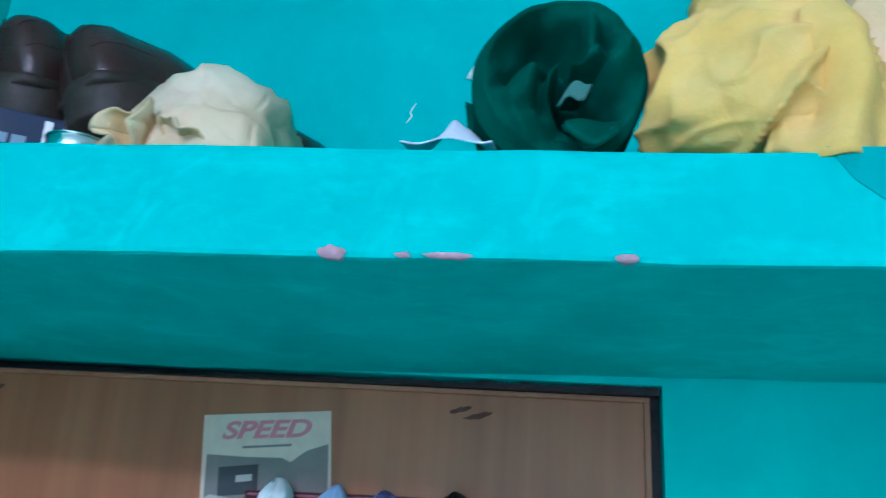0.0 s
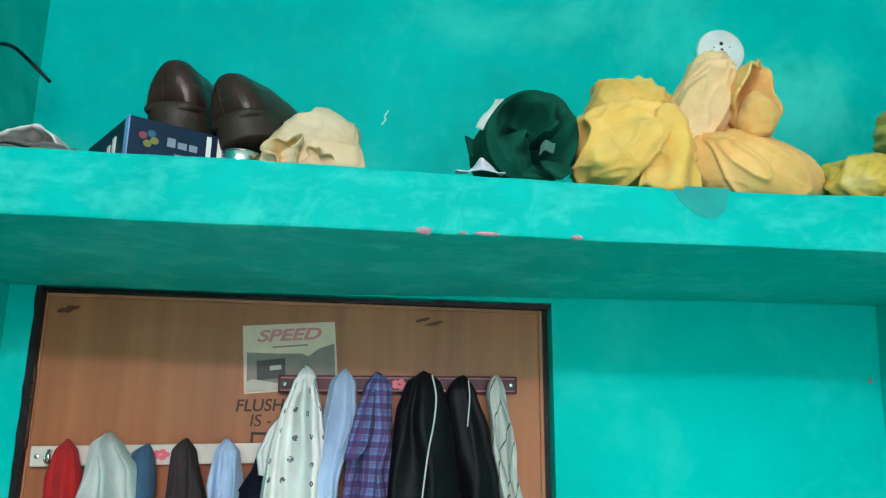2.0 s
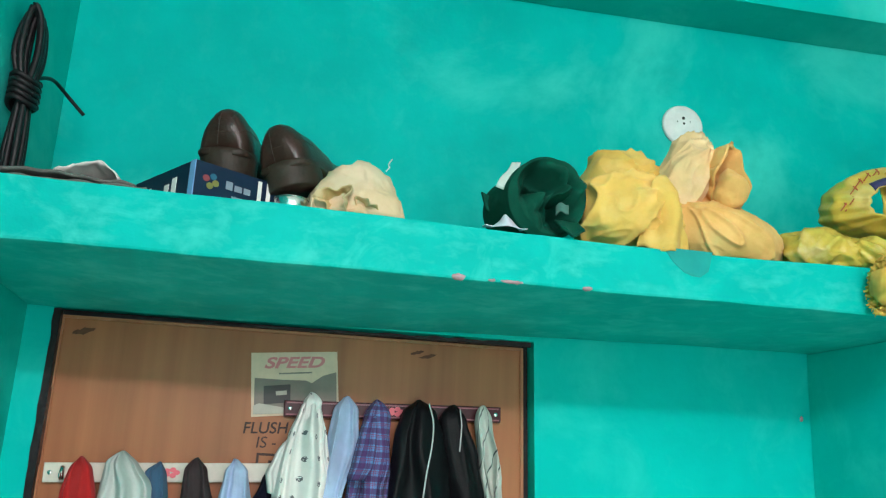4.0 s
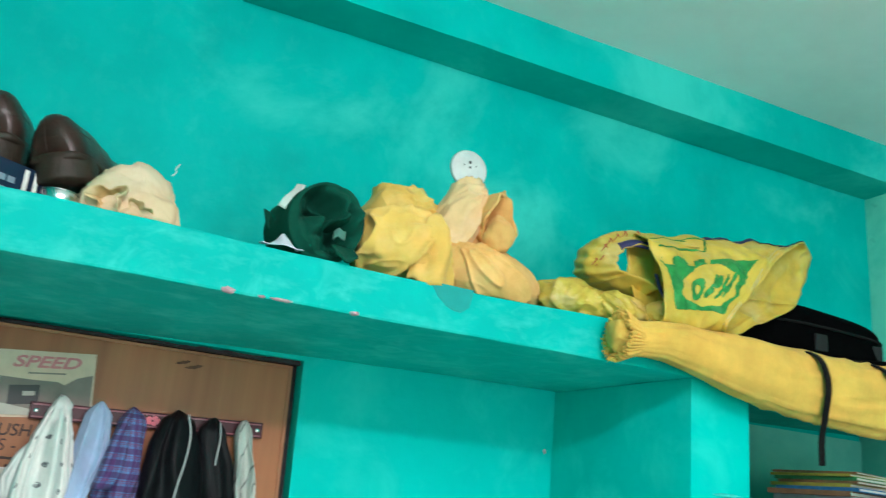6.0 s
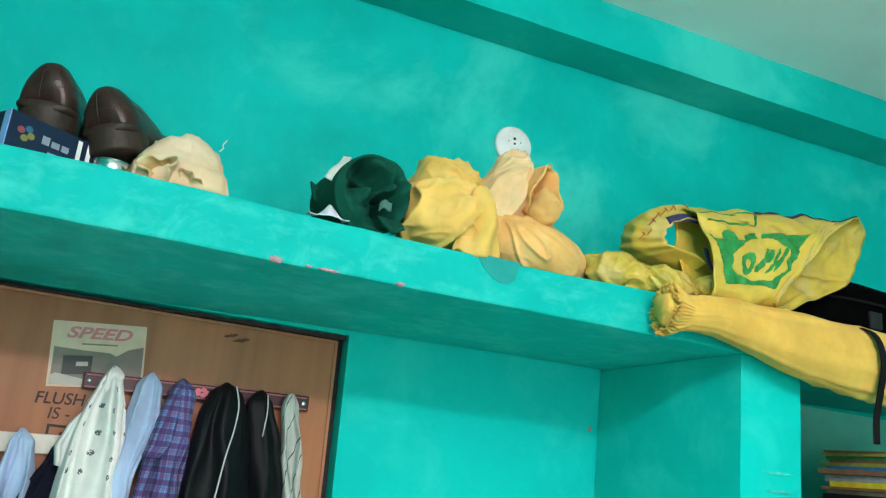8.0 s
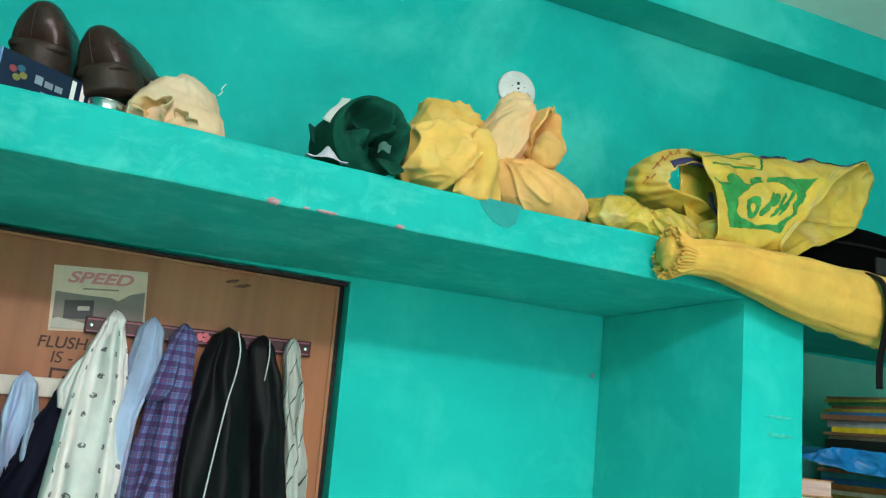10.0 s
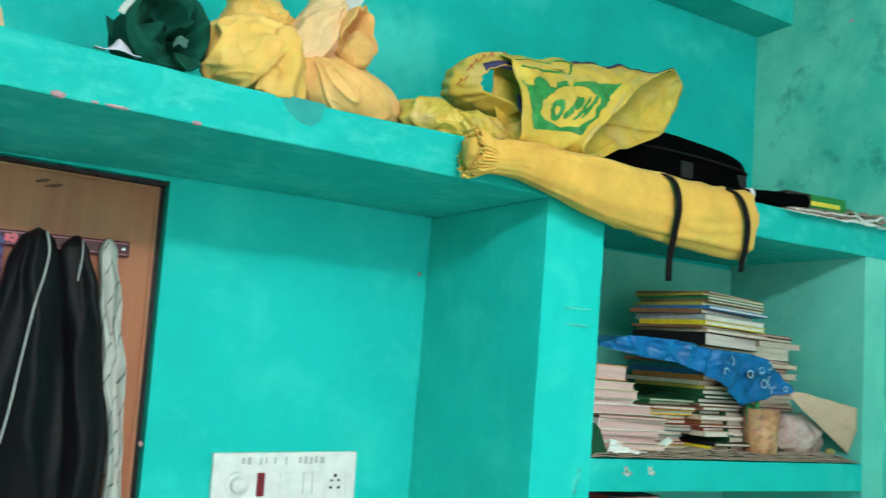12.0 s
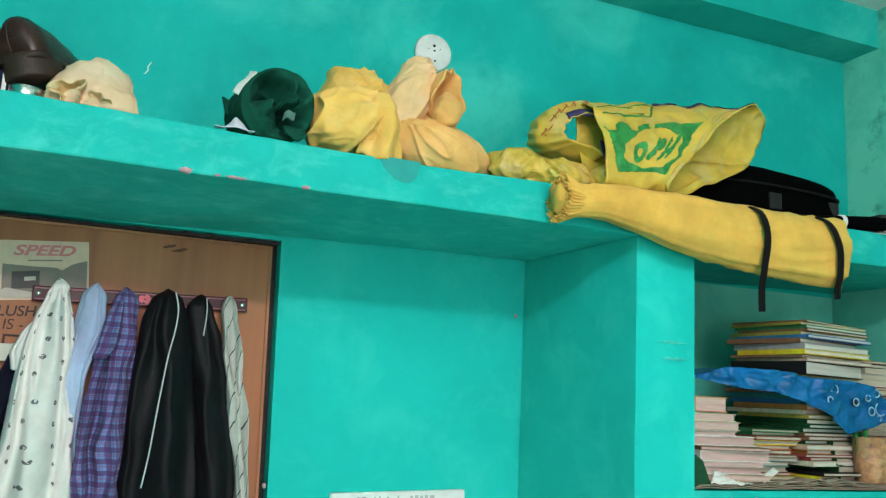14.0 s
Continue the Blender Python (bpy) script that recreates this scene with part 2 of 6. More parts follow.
M_LOGO_RED, M_LOGO_BLUE, M_LOGO_YEL = plain("print_red", (0.25, 0.05, 0.06)), plain("print_blue", (0.02, 0.11, 0.18)), plain("print_olive", (0.20, 0.19, 0.05))
M_GREYPRINT = plain("print_grey", (0.22, 0.27, 0.33))
M_GREYCLOTH = cloth("grey_cloth", (0.12, 0.125, 0.115))
M_CABLE = plain("black_rubber_cable", (0.008, 0.008, 0.009), 0.45)
M_FILM = material("yellow_plastic_film", (0.54, 0.39, 0.06), 0.24, noise_scale=18, spread=0.2, bump=0.6, bump_scale=60, light=((0.72, 0.53, 0.27), 20.0, 0.5, 0.7, 0.6), bump_dist=0.004)
M_SACK = material("yellow_woven_sack", (0.60, 0.405, 0.055), 0.38, noise_scale=12, spread=0.15, bump=0.35, bump_scale=40, light=((0.70, 0.55, 0.24), 11.0, 0.5, 0.7, 0.55), wrinkle=(24.0, 0.007, 0.75), bump_dist=0.004)
M_SACKGREEN = material("green_sack_print", (0.02, 0.23, 0.05), 0.42, noise_scale=40, spread=0.25, bump=0.3, bump_scale=60, light=((0.25, 0.38, 0.12), 30.0, 0.58, 0.72, 0.6))
M_SACKPALE = plain("pale_sack_thread", (0.62, 0.50, 0.25), 0.6)
M_SACKRED = plain("red_sack_print", (0.45, 0.10, 0.04))
M_SACKNAVY = plain("navy_sack_stripe", (0.03, 0.03, 0.10), 0.45)
M_NYLON = cloth("black_nylon", (0.0014, 0.0014, 0.0016), rough=0.75, bump_scale=700, sheen=0.0, gloss=0.02)
M_GREYPATCH = streaked("grey_ribbed_patch", (0.006, 0.006, 0.0065), (0.026, 0.026, 0.028), 500, 8, 0.7)
M_STRAP = cloth("black_webbing", (0.007, 0.006, 0.006), bump_scale=900, sheen=0.0)
M_GREENCARD, M_YELCARD = plain("green_card", (0.02, 0.22, 0.05), 0.4), plain("yellow_card", (0.75, 0.55, 0.05), 0.4)
M_NEWS = material("newsprint", (0.30, 0.24, 0.18), 0.85, noise_scale=60, spread=0.2, bump=0.2, bump_scale=90)
M_BLUEBAG = material("blue_plastic_bag", (0.003, 0.11, 0.30), 0.30, noise_scale=15, spread=0.3, bump=0.5, bump_scale=50, light=((0.012, 0.20, 0.42), 14.0, 0.5, 0.7, 0.5), bump_dist=0.004)
M_BAGPRINT = plain("pale_blue_print", (0.30, 0.46, 0.60), 0.35)
M_CUP = material("printed_tumbler", (0.42, 0.21, 0.10), 0.4, noise_scale=60, spread=0.4, bump=0.05, light=((0.50, 0.32, 0.16), 45.0, 0.5, 0.6, 0.8), dark=((0.20, 0.10, 0.14), 55.0, 0.56, 0.66, 0.7))
M_CHART = plain("beige_chart_paper", (0.50, 0.36, 0.25), 0.6)
M_MAROON = material("maroon_lacquer", (0.055, 0.010, 0.015), 0.28, noise_scale=20, spread=0.3, bump=0.05)
M_EDGE = plain("maroon_edge_line", (0.30, 0.10, 0.12), 0.3)
M_RAILWHITE = plain("cream_painted_rail", (0.68, 0.64, 0.55), 0.45)
M_PINK = plain("pink_flower_print", (0.80, 0.16, 0.20), 0.4)
M_POSTER = plain("poster_cream", (0.70, 0.52, 0.38), 0.5)
M_POSTER_PINK = plain("poster_pink_lettering", (0.66, 0.22, 0.23), 0.5)
M_POSTER_GREY, M_POSTER_DARK, M_POSTER_LIGHT = plain("poster_grey", (0.23, 0.19, 0.16), 0.5), plain("poster_dark", (0.06, 0.055, 0.055), 0.5), plain("poster_light", (0.50, 0.45, 0.38), 0.5)
M_SH_WHITE = printed("white_motif_cotton", (0.74, 0.74, 0.70), (0.13, 0.13, 0.14), "motif", 0.044)
M_SH_CHECK = printed("blue_purple_check_cotton", (0.12, 0.26, 0.52), (0.085, 0.02, 0.11), "check", 0.0195, ink2=(0.22, 0.03, 0.10))
M_SCARF = printed("white_twig_print_cotton", (0.50, 0.52, 0.47), (0.07, 0.08, 0.08), "twig", 0.032)
M_SKYBLUE = cloth("sky_blue_cotton", (0.40, 0.51, 0.70))
M_JACKET = cloth("black_sports_cloth", (0.005, 0.005, 0.0065), rough=0.55, sheen=0.0, gloss=0.18)
M_PIPING = plain("grey_white_piping", (0.55, 0.55, 0.54), 0.5)
M_RED, M_PALEGREY, M_DENIM, M_BROWNC, M_NAVYC = cloth("red_cotton", (0.42, 0.02, 0.02)), cloth("pale_grey_cotton", (0.50, 0.55, 0.52)), cloth("blue_denim", (0.05, 0.11, 0.19)), cloth("dark_brown_cotton", (0.045, 0.032, 0.034), sheen=0.0), cloth("navy_cotton", (0.005, 0.006, 0.016), sheen=0.0)
M_SWRED = plain("dark_red_switch", (0.22, 0.01, 0.02), 0.35)
M_PENCIL = plain("pencil_mark", (0.50, 0.49, 0.48), 0.8)

# ---- building helpers ----


def part(name, bm, mat, parent=None, label="", smooth=True):
    me = bpy.data.meshes.new(name)
    bmesh.ops.recalc_face_normals(bm, faces=bm.faces)
    bm.to_mesh(me)
    bm.free()
    for p in me.polygons:
        p.use_smooth = smooth
    me.materials.append(mat)
    ob = new(name, me)
    if parent is not None:
        ob.parent = parent
    if label:
        ob["label"] = label
    return ob


def base(name, label, category, place=(0, 0, 0), group="", kind="", turn=(0, 0, 0)):
    ob = new(name)
    ob.empty_display_size = 0.02
    ob.matrix_basis = pose(*place, *turn)
    return tagged(ob, label, category, group, kind)


def add_box(bm, x0, x1, y0, y1, z0, z1, step=0.0, wob=0.0, bevel=0.0):
    """A box; with a step its sides are cut into small faces and set slightly uneven, as plaster is."""
    b = bmesh.new()
    bmesh.ops.create_cube(b, size=1)
    for v in b.verts:
        v.co = Vector(((x0 + x1) / 2 + v.co.x * (x1 - x0), (y0 + y1) / 2 + v.co.y * (y1 - y0), (z0 + z1) / 2 + v.co.z * (z1 - z0)))
    if bevel:
        bmesh.ops.bevel(b, geom=b.edges[:], offset=bevel, segments=2, affect="EDGES", profile=0.6)
    if step:
        for axis, (a, c) in enumerate(((x0, x1), (y0, y1), (z0, z1))):
            n = int((c - a) / step)
            for i in range(1, n + 1):
                co = Vector((0, 0, 0))
                co[axis] = a + (c - a) * i / (n + 1)
                no = Vector((0, 0, 0))
                no[axis] = 1
                bmesh.ops.bisect_plane(b, geom=b.verts[:] + b.edges[:] + b.faces[:], plane_co=co, plane_no=no)
        for v in b.verts:
            d = noise.noise_vector(v.co * 9.0) * wob + noise.noise_vector(v.co * 31.0) * wob * 0.5
            v.co += d
    me = bpy.data.meshes.new("tmp")
    b.to_mesh(me)
    b.free()
    bm.from_mesh(me)
    bpy.data.meshes.remove(me)


def boxes(name, mat, rows, parent=None, label="", **kw):
    bm = bmesh.new()
    for r in rows:
        add_box(bm, *r, **kw)
    return part(name, bm, mat, parent, label, smooth=False)


# ---- shape helpers ----


def ridge(p, freq, seed):
    """Creases: 1 on a fold's crest, falling to 0 between folds."""
    return 1.0 - min(1.0, abs(noise.noise(p * freq + Vector((seed * 7.3, seed * 3.1, seed * 1.7)))) * 2.6)


def crumple(p, freq, seed):
    """Facets with sharp creases between them, as in crushed cloth or paper: about -0.5 to 0.5."""
    q = p * freq + Vector((seed * 3.7, seed * 1.9, seed * 5.3))
    q += noise.noise_vector(q * 0.7) * 0.35
    d = noise.voronoi(q)[0]
    return d[0] - 0.45


def blob(bm, c, r, seed, fold=0.06, freq=9.0, rough=0.25, square=1.0, floor=None, lean=(0, 0), detail=5, turn=0.0, crush=None, pleat=None, rays=None):
    """A soft lump with creases. r: radii; square under 1 makes it boxier; floor: it lies flat on that height."""
    b = bmesh.new()
    bmesh.ops.create_icosphere(b, subdivisions=detail, radius=1)
    rot = Matrix.Rotation(radians(turn), 3, "Z")
    for v in b.verts:
        n = v.co.normalized()
        q = Vector([math.copysign(abs(k) ** square, k) for k in n])
        p = Vector((q.x * r[0], q.y * r[1], q.z * r[2]))
        k = fold * (ridge(p, freq, seed) - 0.5) + fold * rough * (ridge(p, freq * 2.7, seed + 3) - 0.5) + fold * 1.2 * noise.noise(p * freq * 0.4 + Vector((seed, 0, 0)))
        if crush:
            k += crush[0] * (crumple(p, crush[1], seed) + 0.4 * crumple(p, crush[1] * 2.3, seed + 1))
        if rays:
            # sharp folds that run out from a pinched point, given as (point, number, depth)
            away = Vector(c) + p - Vector(rays[0])
            line = ridge(away.normalized() * rays[1] + away * 5.0, 1.0, seed + 2)
            k += rays[2] * (line ** 3 - 0.15) * min(1.0, away.length / 0.04)
        if pleat:
            # folds that run towards the knot, given as (way to the knot, number, depth)
            ax_ = Vector(pleat[0]).normalized()
            e1 = ax_.orthogonal().normalized()
            ang = math.atan2(n.dot(ax_.cross(e1)), n.dot(e1)) + 0.5 * noise.noise(n * 1.7 + Vector((seed, 1, 0)))
            w = math.sin(pleat[1] * ang + 2.5 * noise.noise(n * 2.2 + Vector((0, seed, 0))))
            k += pleat[2] * (1 - abs(w)) ** 1.5 * (0.35 + 0.65 * max(0.0, n.dot(ax_)) ** 0.5) * (1 - max(0.0, n.dot(ax_)) ** 8)
        p += Vector((n.x * r[0], n.y * r[1], n.z * r[2])) * (k / max(0.001, sum(r) / 3))
        p.x += lean[0] * p.z
        p.y += lean[1] * p.z
        p = rot @ p
        v.co = Vector(c) + p
        if floor is not None and v.co.z < floor:
            v.co.z = floor
    merge(bm, b)


def merge(bm, b):
    me = bpy.data.meshes.new("tmp")
    b.to_mesh(me)
    b.free()
    bm.from_mesh(me)
    bpy.data.meshes.remove(me)


def loft(bm, rings, caps=True, closed=True):
    """A skin over rings of equal count, with UV in metres."""
    uv = bm.loops.layers.uv.verify()
    rows = [[bm.verts.new(p) for p in ring] for ring in rings]
    n = len(rows[0])
    along = [0.0]
    for i in range(1, len(rings)):
        along.append(along[-1] + sum((Vector(rings[i][j]) - Vector(rings[i - 1][j])).length for j in range(0, n, max(1, n // 6))) / len(range(0, n, max(1, n // 6))))
    mid = rings[len(rings) // 2]
    round_ = [0.0]
    for j in range(n):
        round_.append(round_[-1] + (Vector(mid[(j + 1) % n]) - Vector(mid[j])).length)
    for i in range(len(rows) - 1):
        for j in range(n if closed else n - 1):
            f = bm.faces.new((rows[i][j], rows[i][(j + 1) % n], rows[i + 1][(j + 1) % n], rows[i + 1][j]))
            for lp, (a, c) in zip(f.loops, ((i, j), (i, j + 1), (i + 1, j + 1), (i + 1, j))):
                lp[uv].uv = (round_[c], along[a])
    if caps and closed:
        bm.faces.new(rows[0][::-1])
        bm.faces.new(rows[-1])


def smooth_path(points, n):
    """n points on a smooth line through the given ones."""
    pts = [Vector(p) for p in points]
    pts = [pts[0] * 2 - pts[1]] + pts + [pts[-1] * 2 - pts[-2]]
    out = []
    m = len(pts) - 3
    for i in range(n):
        t = i / (n - 1) * m
        k = min(int(t), m - 1)
        f = t - k
        a, b_, c, d = pts[k:k + 4]
        out.append(0.5 * ((2 * b_) + (c - a) * f + (2 * a - 5 * b_ + 4 * c - d) * f * f + (3 * b_ - a - 3 * c + d) * f ** 3))
    return out


def tube(bm, points, r, n=8, steps=24, flat=1.0, side=None):
    """A round or flattened rod along a smooth line; r: radius or a function of 0..1; flat: breadth over thickness; side: the way of the breadth."""
    path = smooth_path(points, steps)
    rings = []
    up = Vector(side) if side else Vector((0.3, 0.2, 1.0))
    for i, p in enumerate(path):
        d = (path[min(i + 1, steps - 1)] - path[max(i - 1, 0)]).normalized()
        a = (up - d * up.dot(d)).normalized()
        if a.length < 0.1:
            a = d.orthogonal().normalized()
        c = d.cross(a).normalized()
        rr = r(i / (steps - 1)) if callable(r) else r
        rings.append([p + a * (math.cos(2 * math.pi * j / n) * rr * flat) + c * (math.sin(2 * math.pi * j / n) * rr) for j in range(n)])
    loft(bm, rings)


def sheet(bm, fn, nu, nv, thick):
    """A thin sheet with real thickness: fn(u, v) gives the place for u, v in 0..1."""
    p = [[Vector(fn(i / nu, j / nv)) for j in range(nv + 1)] for i in range(nu + 1)]

    def normal(i, j):
        a = p[min(i + 1, nu)][j] - p[max(i - 1, 0)][j]
        c = p[i][min(j + 1, nv)] - p[i][max(j - 1, 0)]
        m = a.cross(c)
        return m.normalized() if m.length > 1e-9 else Vector((0, 0, 1))

    uv = bm.loops.layers.uv.verify()
    top = [[bm.verts.new(p[i][j] + normal(i, j) * thick / 2) for j in range(nv + 1)] for i in range(nu + 1)]
    low = [[bm.verts.new(p[i][j] - normal(i, j) * thick / 2) for j in range(nv + 1)] for i in range(nu + 1)]
    for i in range(nu):
        for j in range(nv):
            for g in ((top[i][j], top[i + 1][j], top[i + 1][j + 1], top[i][j + 1]), (low[i][j + 1], low[i + 1][j + 1], low[i + 1][j], low[i][j])):
                f = bm.faces.new(g)
                for lp in f.loops:
                    lp[uv].uv = (lp.vert.co.x, lp.vert.co.z)
    edge = [(i, 0) for i in range(nu)] + [(nu, j) for j in range(nv)] + [(i, nv) for i in range(nu, 0, -1)] + [(0, j) for j in range(nv, 0, -1)]
    for k, (i, j) in enumerate(edge):
        i2, j2 = edge[(k + 1) % len(edge)]
        bm.faces.new((top[i][j], low[i][j], low[i2][j2], top[i2][j2]))


def prism(bm, outline, y0, y1):
    """A flat plate with the outline (x, z), from y0 to y1."""
    a = [bm.verts.new((x, y0, z)) for x, z in outline]
    b = [bm.verts.new((x, y1, z)) for x, z in outline]
    n = len(a)
    bm.faces.new(a)
    bm.faces.new(b[::-1])
    for i in range(n):
        bm.faces.new((a[i], b[i], b[(i + 1) % n], a[(i + 1) % n]))


def disc_outline(cx, cz, rx, rz, n=24, wob=0.0, seed=0):
    return [(cx + rx * math.cos(2 * math.pi * i / n) * (1 + wob * noise.noise(Vector((i * 0.9, seed, 0)))), cz + rz * math.sin(2 * math.pi * i / n) * (1 + wob * noise.noise(Vector((i * 0.9, seed, 5))))) for i in range(n)]


def rod(bm, a, b, r, n=20, r2=None):
    a, b = Vector(a), Vector(b)
    d = (b - a).normalized()
    u = d.orthogonal().normalized()
    w = d.cross(u)
    r2 = r if r2 is None else r2
    loft(bm, [[p + (u * math.cos(2 * math.pi * j / n) + w * math.sin(2 * math.pi * j / n)) * q for j in range(n)] for p, q in ((a, r * 0.94), (a + d * 0.06 * r, r), (b - d * 0.06 * r2, r2), (b, r2 * 0.94))])


def lettering(name, text, size, m, mat, parent, slant=0.0, depth=0.0004, bold=0.0):
    cu = bpy.data.curves.new(name, "FONT")
    cu.body, cu.size, cu.extrude, cu.shear, cu.offset = text, size, depth, slant, bold
    ob = bpy.data.objects.new(name + "_curve", cu)
    scene.collection.objects.link(ob)
    bpy.context.view_layer.update()
    me = bpy.data.meshes.new_from_object(ob.evaluated_get(bpy.context.evaluated_depsgraph_get()))
    bpy.data.objects.remove(ob)
    me.materials.clear()
    me.materials.append(mat)
    out = new(name, me)
    out.parent = parent
    out.matrix_basis = m
    return out


# ---- structure ----
XL, XR, YB, YF, ZC = -0.70, 1.635, 0.386, -2.60, 2.81
DX0, DX1, DZ = -0.6575, 0.144, 2.035
SLAB_TOP, SLAB_LOW = 2.124, 2.05


def setting(name, mat, rows, label, category, **kw):
    return tagged(boxes(name, mat, rows, **kw), label, category, kind="structure")


# floor lies out of view; made pale to bounce light to the soffit
setting("floor", M_FLOOR, [(XL - 0.1, XR + 0.1, YF - 0.1, YB + 0.1, -0.1, 0)], "unseen floor of a small room, made pale to bounce light", "floor")
setting("ceiling", M_CEIL, [(XL - 0.1, XR + 0.1, YF - 0.1, YB + 0.12, ZC, ZC + 0.1)], "off-white limewashed ceiling above the loft", "ceiling")
setting("wall_back", M_WALL, [(XL, XR, YB, YB + 0.12, 2.09, ZC)], "turquoise limewashed wall with pale cloudy patches", "wall")
setting("wall_hinge_side", M_NICHE, [(XL, DX0, YB, YB + 0.12, 0, DZ)], "narrow turquoise wall strip beside the door's hinges", "wall")
setting("wall_over_door", M_NICHE, [(XL, XR, YB, YB + 0.12, DZ, 2.089)], "turquoise wall strip between door and loft", "wall")
niche_wall = setting("wall_niche", M_NICHE, [(DX1, XR, YB, YB + 0.12, 0, DZ)], "evenly turquoise limewashed wall below the loft", "wall")
# the door's opening is a little out of plumb
for v in niche_wall.data.vertices:
    if v.co.x < 0.5:
        v.co.x += 0.028 * max(0.0, DZ - v.co.z)
setting("wall_left", M_WALL, [(XL - 0.12, XL, YF, YB + 0.12, 0, ZC)], "turquoise limewashed side wall beside the door", "wall")
setting("wall_right", M_MOULD, [(XR, XR + 0.12, YF, YB + 0.12, 0, ZC)], "turquoise limewashed side wall with mouldy patches", "wall")
# unseen wall: pale to bounce light, opening added for the fill lamp
setting("wall_front", M_PLASTER, [(XL, -0.15, YF - 0.12, YF, 0, ZC), (0.85, XR, YF - 0.12, YF, 0, ZC), (-0.15, 0.85, YF - 0.12, YF, 0, 1.0), (-0.15, 0.85, YF - 0.12, YF, 1.9, ZC)], "unseen pale wall facing the loft, with an opening added for the fill lamp", "wall")
setting("beam", M_WALL, [(XL, XR, 0.27, YB - 0.002, 2.704, ZC)], "turquoise painted ceiling beam along the wall", "beam", step=0.06, wob=0.0012)


def warp(ob, fn):
    for v in ob.data.vertices:
        v.co = fn(v.co.copy())


slab = setting("loft_slab", M_SLAB, [(XL, XR, 0.0, YB - 0.002, SLAB_LOW, SLAB_TOP)], "turquoise painted concrete loft slab with chipped lower edge", "loft", step=0.022, wob=0.0013, bevel=0.004)


def sag(p):
    # the soffit dips towards the door's hinge side, the top edge rises at both ends
    if p.z < 2.08:
        p.z += 0.010 * min(1.0, max(0.0, (p.x - 1.0) / 0.5))
        p.z -= 0.019 * max(0.0, p.y / YB) * min(1.0, max(0.0, (0.45 - p.x) / 0.8))
    else:
        p.z += 0.007 * max(0.0, -p.x / 0.6) - 0.007 * math.exp(-((p.x - 0.28) / 0.28) ** 2) + 0.010 * max(0.0, p.x - 1.2) / 0.4
    return p


warp(slab, sag)
pier = setting("partition", M_NICHE, [(0.70, 0.825, 0.003, YB - 0.002, 0, SLAB_LOW - 0.001)], "turquoise painted partition pier carrying the loft", "partition", step=0.06, wob=0.0012)
warp(pier, lambda p: Vector((p.x - (0.022 * p.y / YB if p.x < 0.75 else 0.0), p.y, p.z)))
setting("cupboard_back", M_FADED, [(0.827, 1.560, YB - 0.008, YB - 0.003, 1.613, SLAB_LOW - 0.001), (0.827, 1.560, YB - 0.008, YB - 0.003, 1.302, 1.556)], "faded turquoise back wall of the cupboard", "wall")
setting("cupboard_jamb", M_FADED, [(1.562, XR - 0.001, 0.003, YB - 0.002, 0, SLAB_LOW + 0.012)], "turquoise painted jamb of the wall cupboard", "jamb", step=0.06, wob=0.0012)
setting("cupboard_shelf", M_WALL, [(0.825, 1.562, 0.003, YB - 0.002, 1.557, 1.612), (0.825, 1.562, 0.003, YB - 0.002, 1.24, 1.30)], "turquoise painted cement shelves of the wall cupboard", "shelf", step=0.05, wob=0.0012)

# paint chips, a dark patch painted as the bundle's shade, and scratches
SHADE_PATCH = [(0.210, 2.1200), (0.224, 2.100), (0.240, 2.087), (0.252, 2.0825), (0.264, 2.082), (0.276, 2.091), (0.283, 2.1190)]
chips = [("paint_chip", -0.075, 2.0525, 0.0090, 0.0040), ("paint_chip", -0.003, 2.0518, 0.014, 0.0018), ("paint_chip", -0.030, 2.0518, 0.005, 0.0016), ("paint_chip", 0.101, 2.0518, 0.0065, 0.0026), ("paint_chip", 0.735, 2.060, 0.006, 0.005), ("shelf_chip", 0.908, 1.588, 0.010, 0.005), ("shelf_chip", 0.905, 1.594, 0.004, 0.006), ("shelf_chip", 0.965, 1.589, 0.008, 0.004), ("shelf_chip", 0.961, 1.596, 0.005, 0.005), ("smear", 0.800, 1.585, 0.004, 0.012), ("smear", 0.792, 1.566, 0.005, 0.014), ("mark", 0.776, 1.866, 0.026, 0.0026), ("mark", 0.779, 1.837, 0.026, 0.0030)]
for i, (nm, cx, cz, rx, rz) in enumerate(chips):
    bm = bmesh.new()
    prism(bm, disc_outline(cx, cz, rx, rz, 18, 0.5, i * 3.3), -0.0022 if nm == "paint_chip" else 0.0012, 0.0045)
    if nm == "paint_chip":
        part(nm, bm, M_CHIP, slab, "chipped pink plaster spot")
    elif nm == "shelf_chip":
        part("paint_chip", bm, M_PALECHIP, bpy.data.objects["cupboard_shelf"], "chipped pale plaster spot")
    else:
        part("scratch" if nm == "mark" else "lime_smear", bm, M_RUBBED, pier, "whitish rubbed mark")
# shade below the yellow bundle, put into the slab's colour
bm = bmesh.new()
prism(bm, SHADE_PATCH, -0.0013, 0.003)
part("painted_shade", bm, material("shade_toned_paint", (0.010, 0.305, 0.275), 0.45, noise_scale=30, spread=0.06, gloss=0.2), slab, "darker patch painted as shade below the bundle", smooth=False)
wall = bpy.data.objects["wall_back"]
bm = bmesh.new()
tube(bm, [(-0.140, YB, 2.322), (-0.134, YB, 2.331), (-0.136, YB, 2.336), (-0.130, YB, 2.347)], 0.0012, 6, 10)
part("scratch", bm, M_PAPER, wall, "white scratch in the paint")
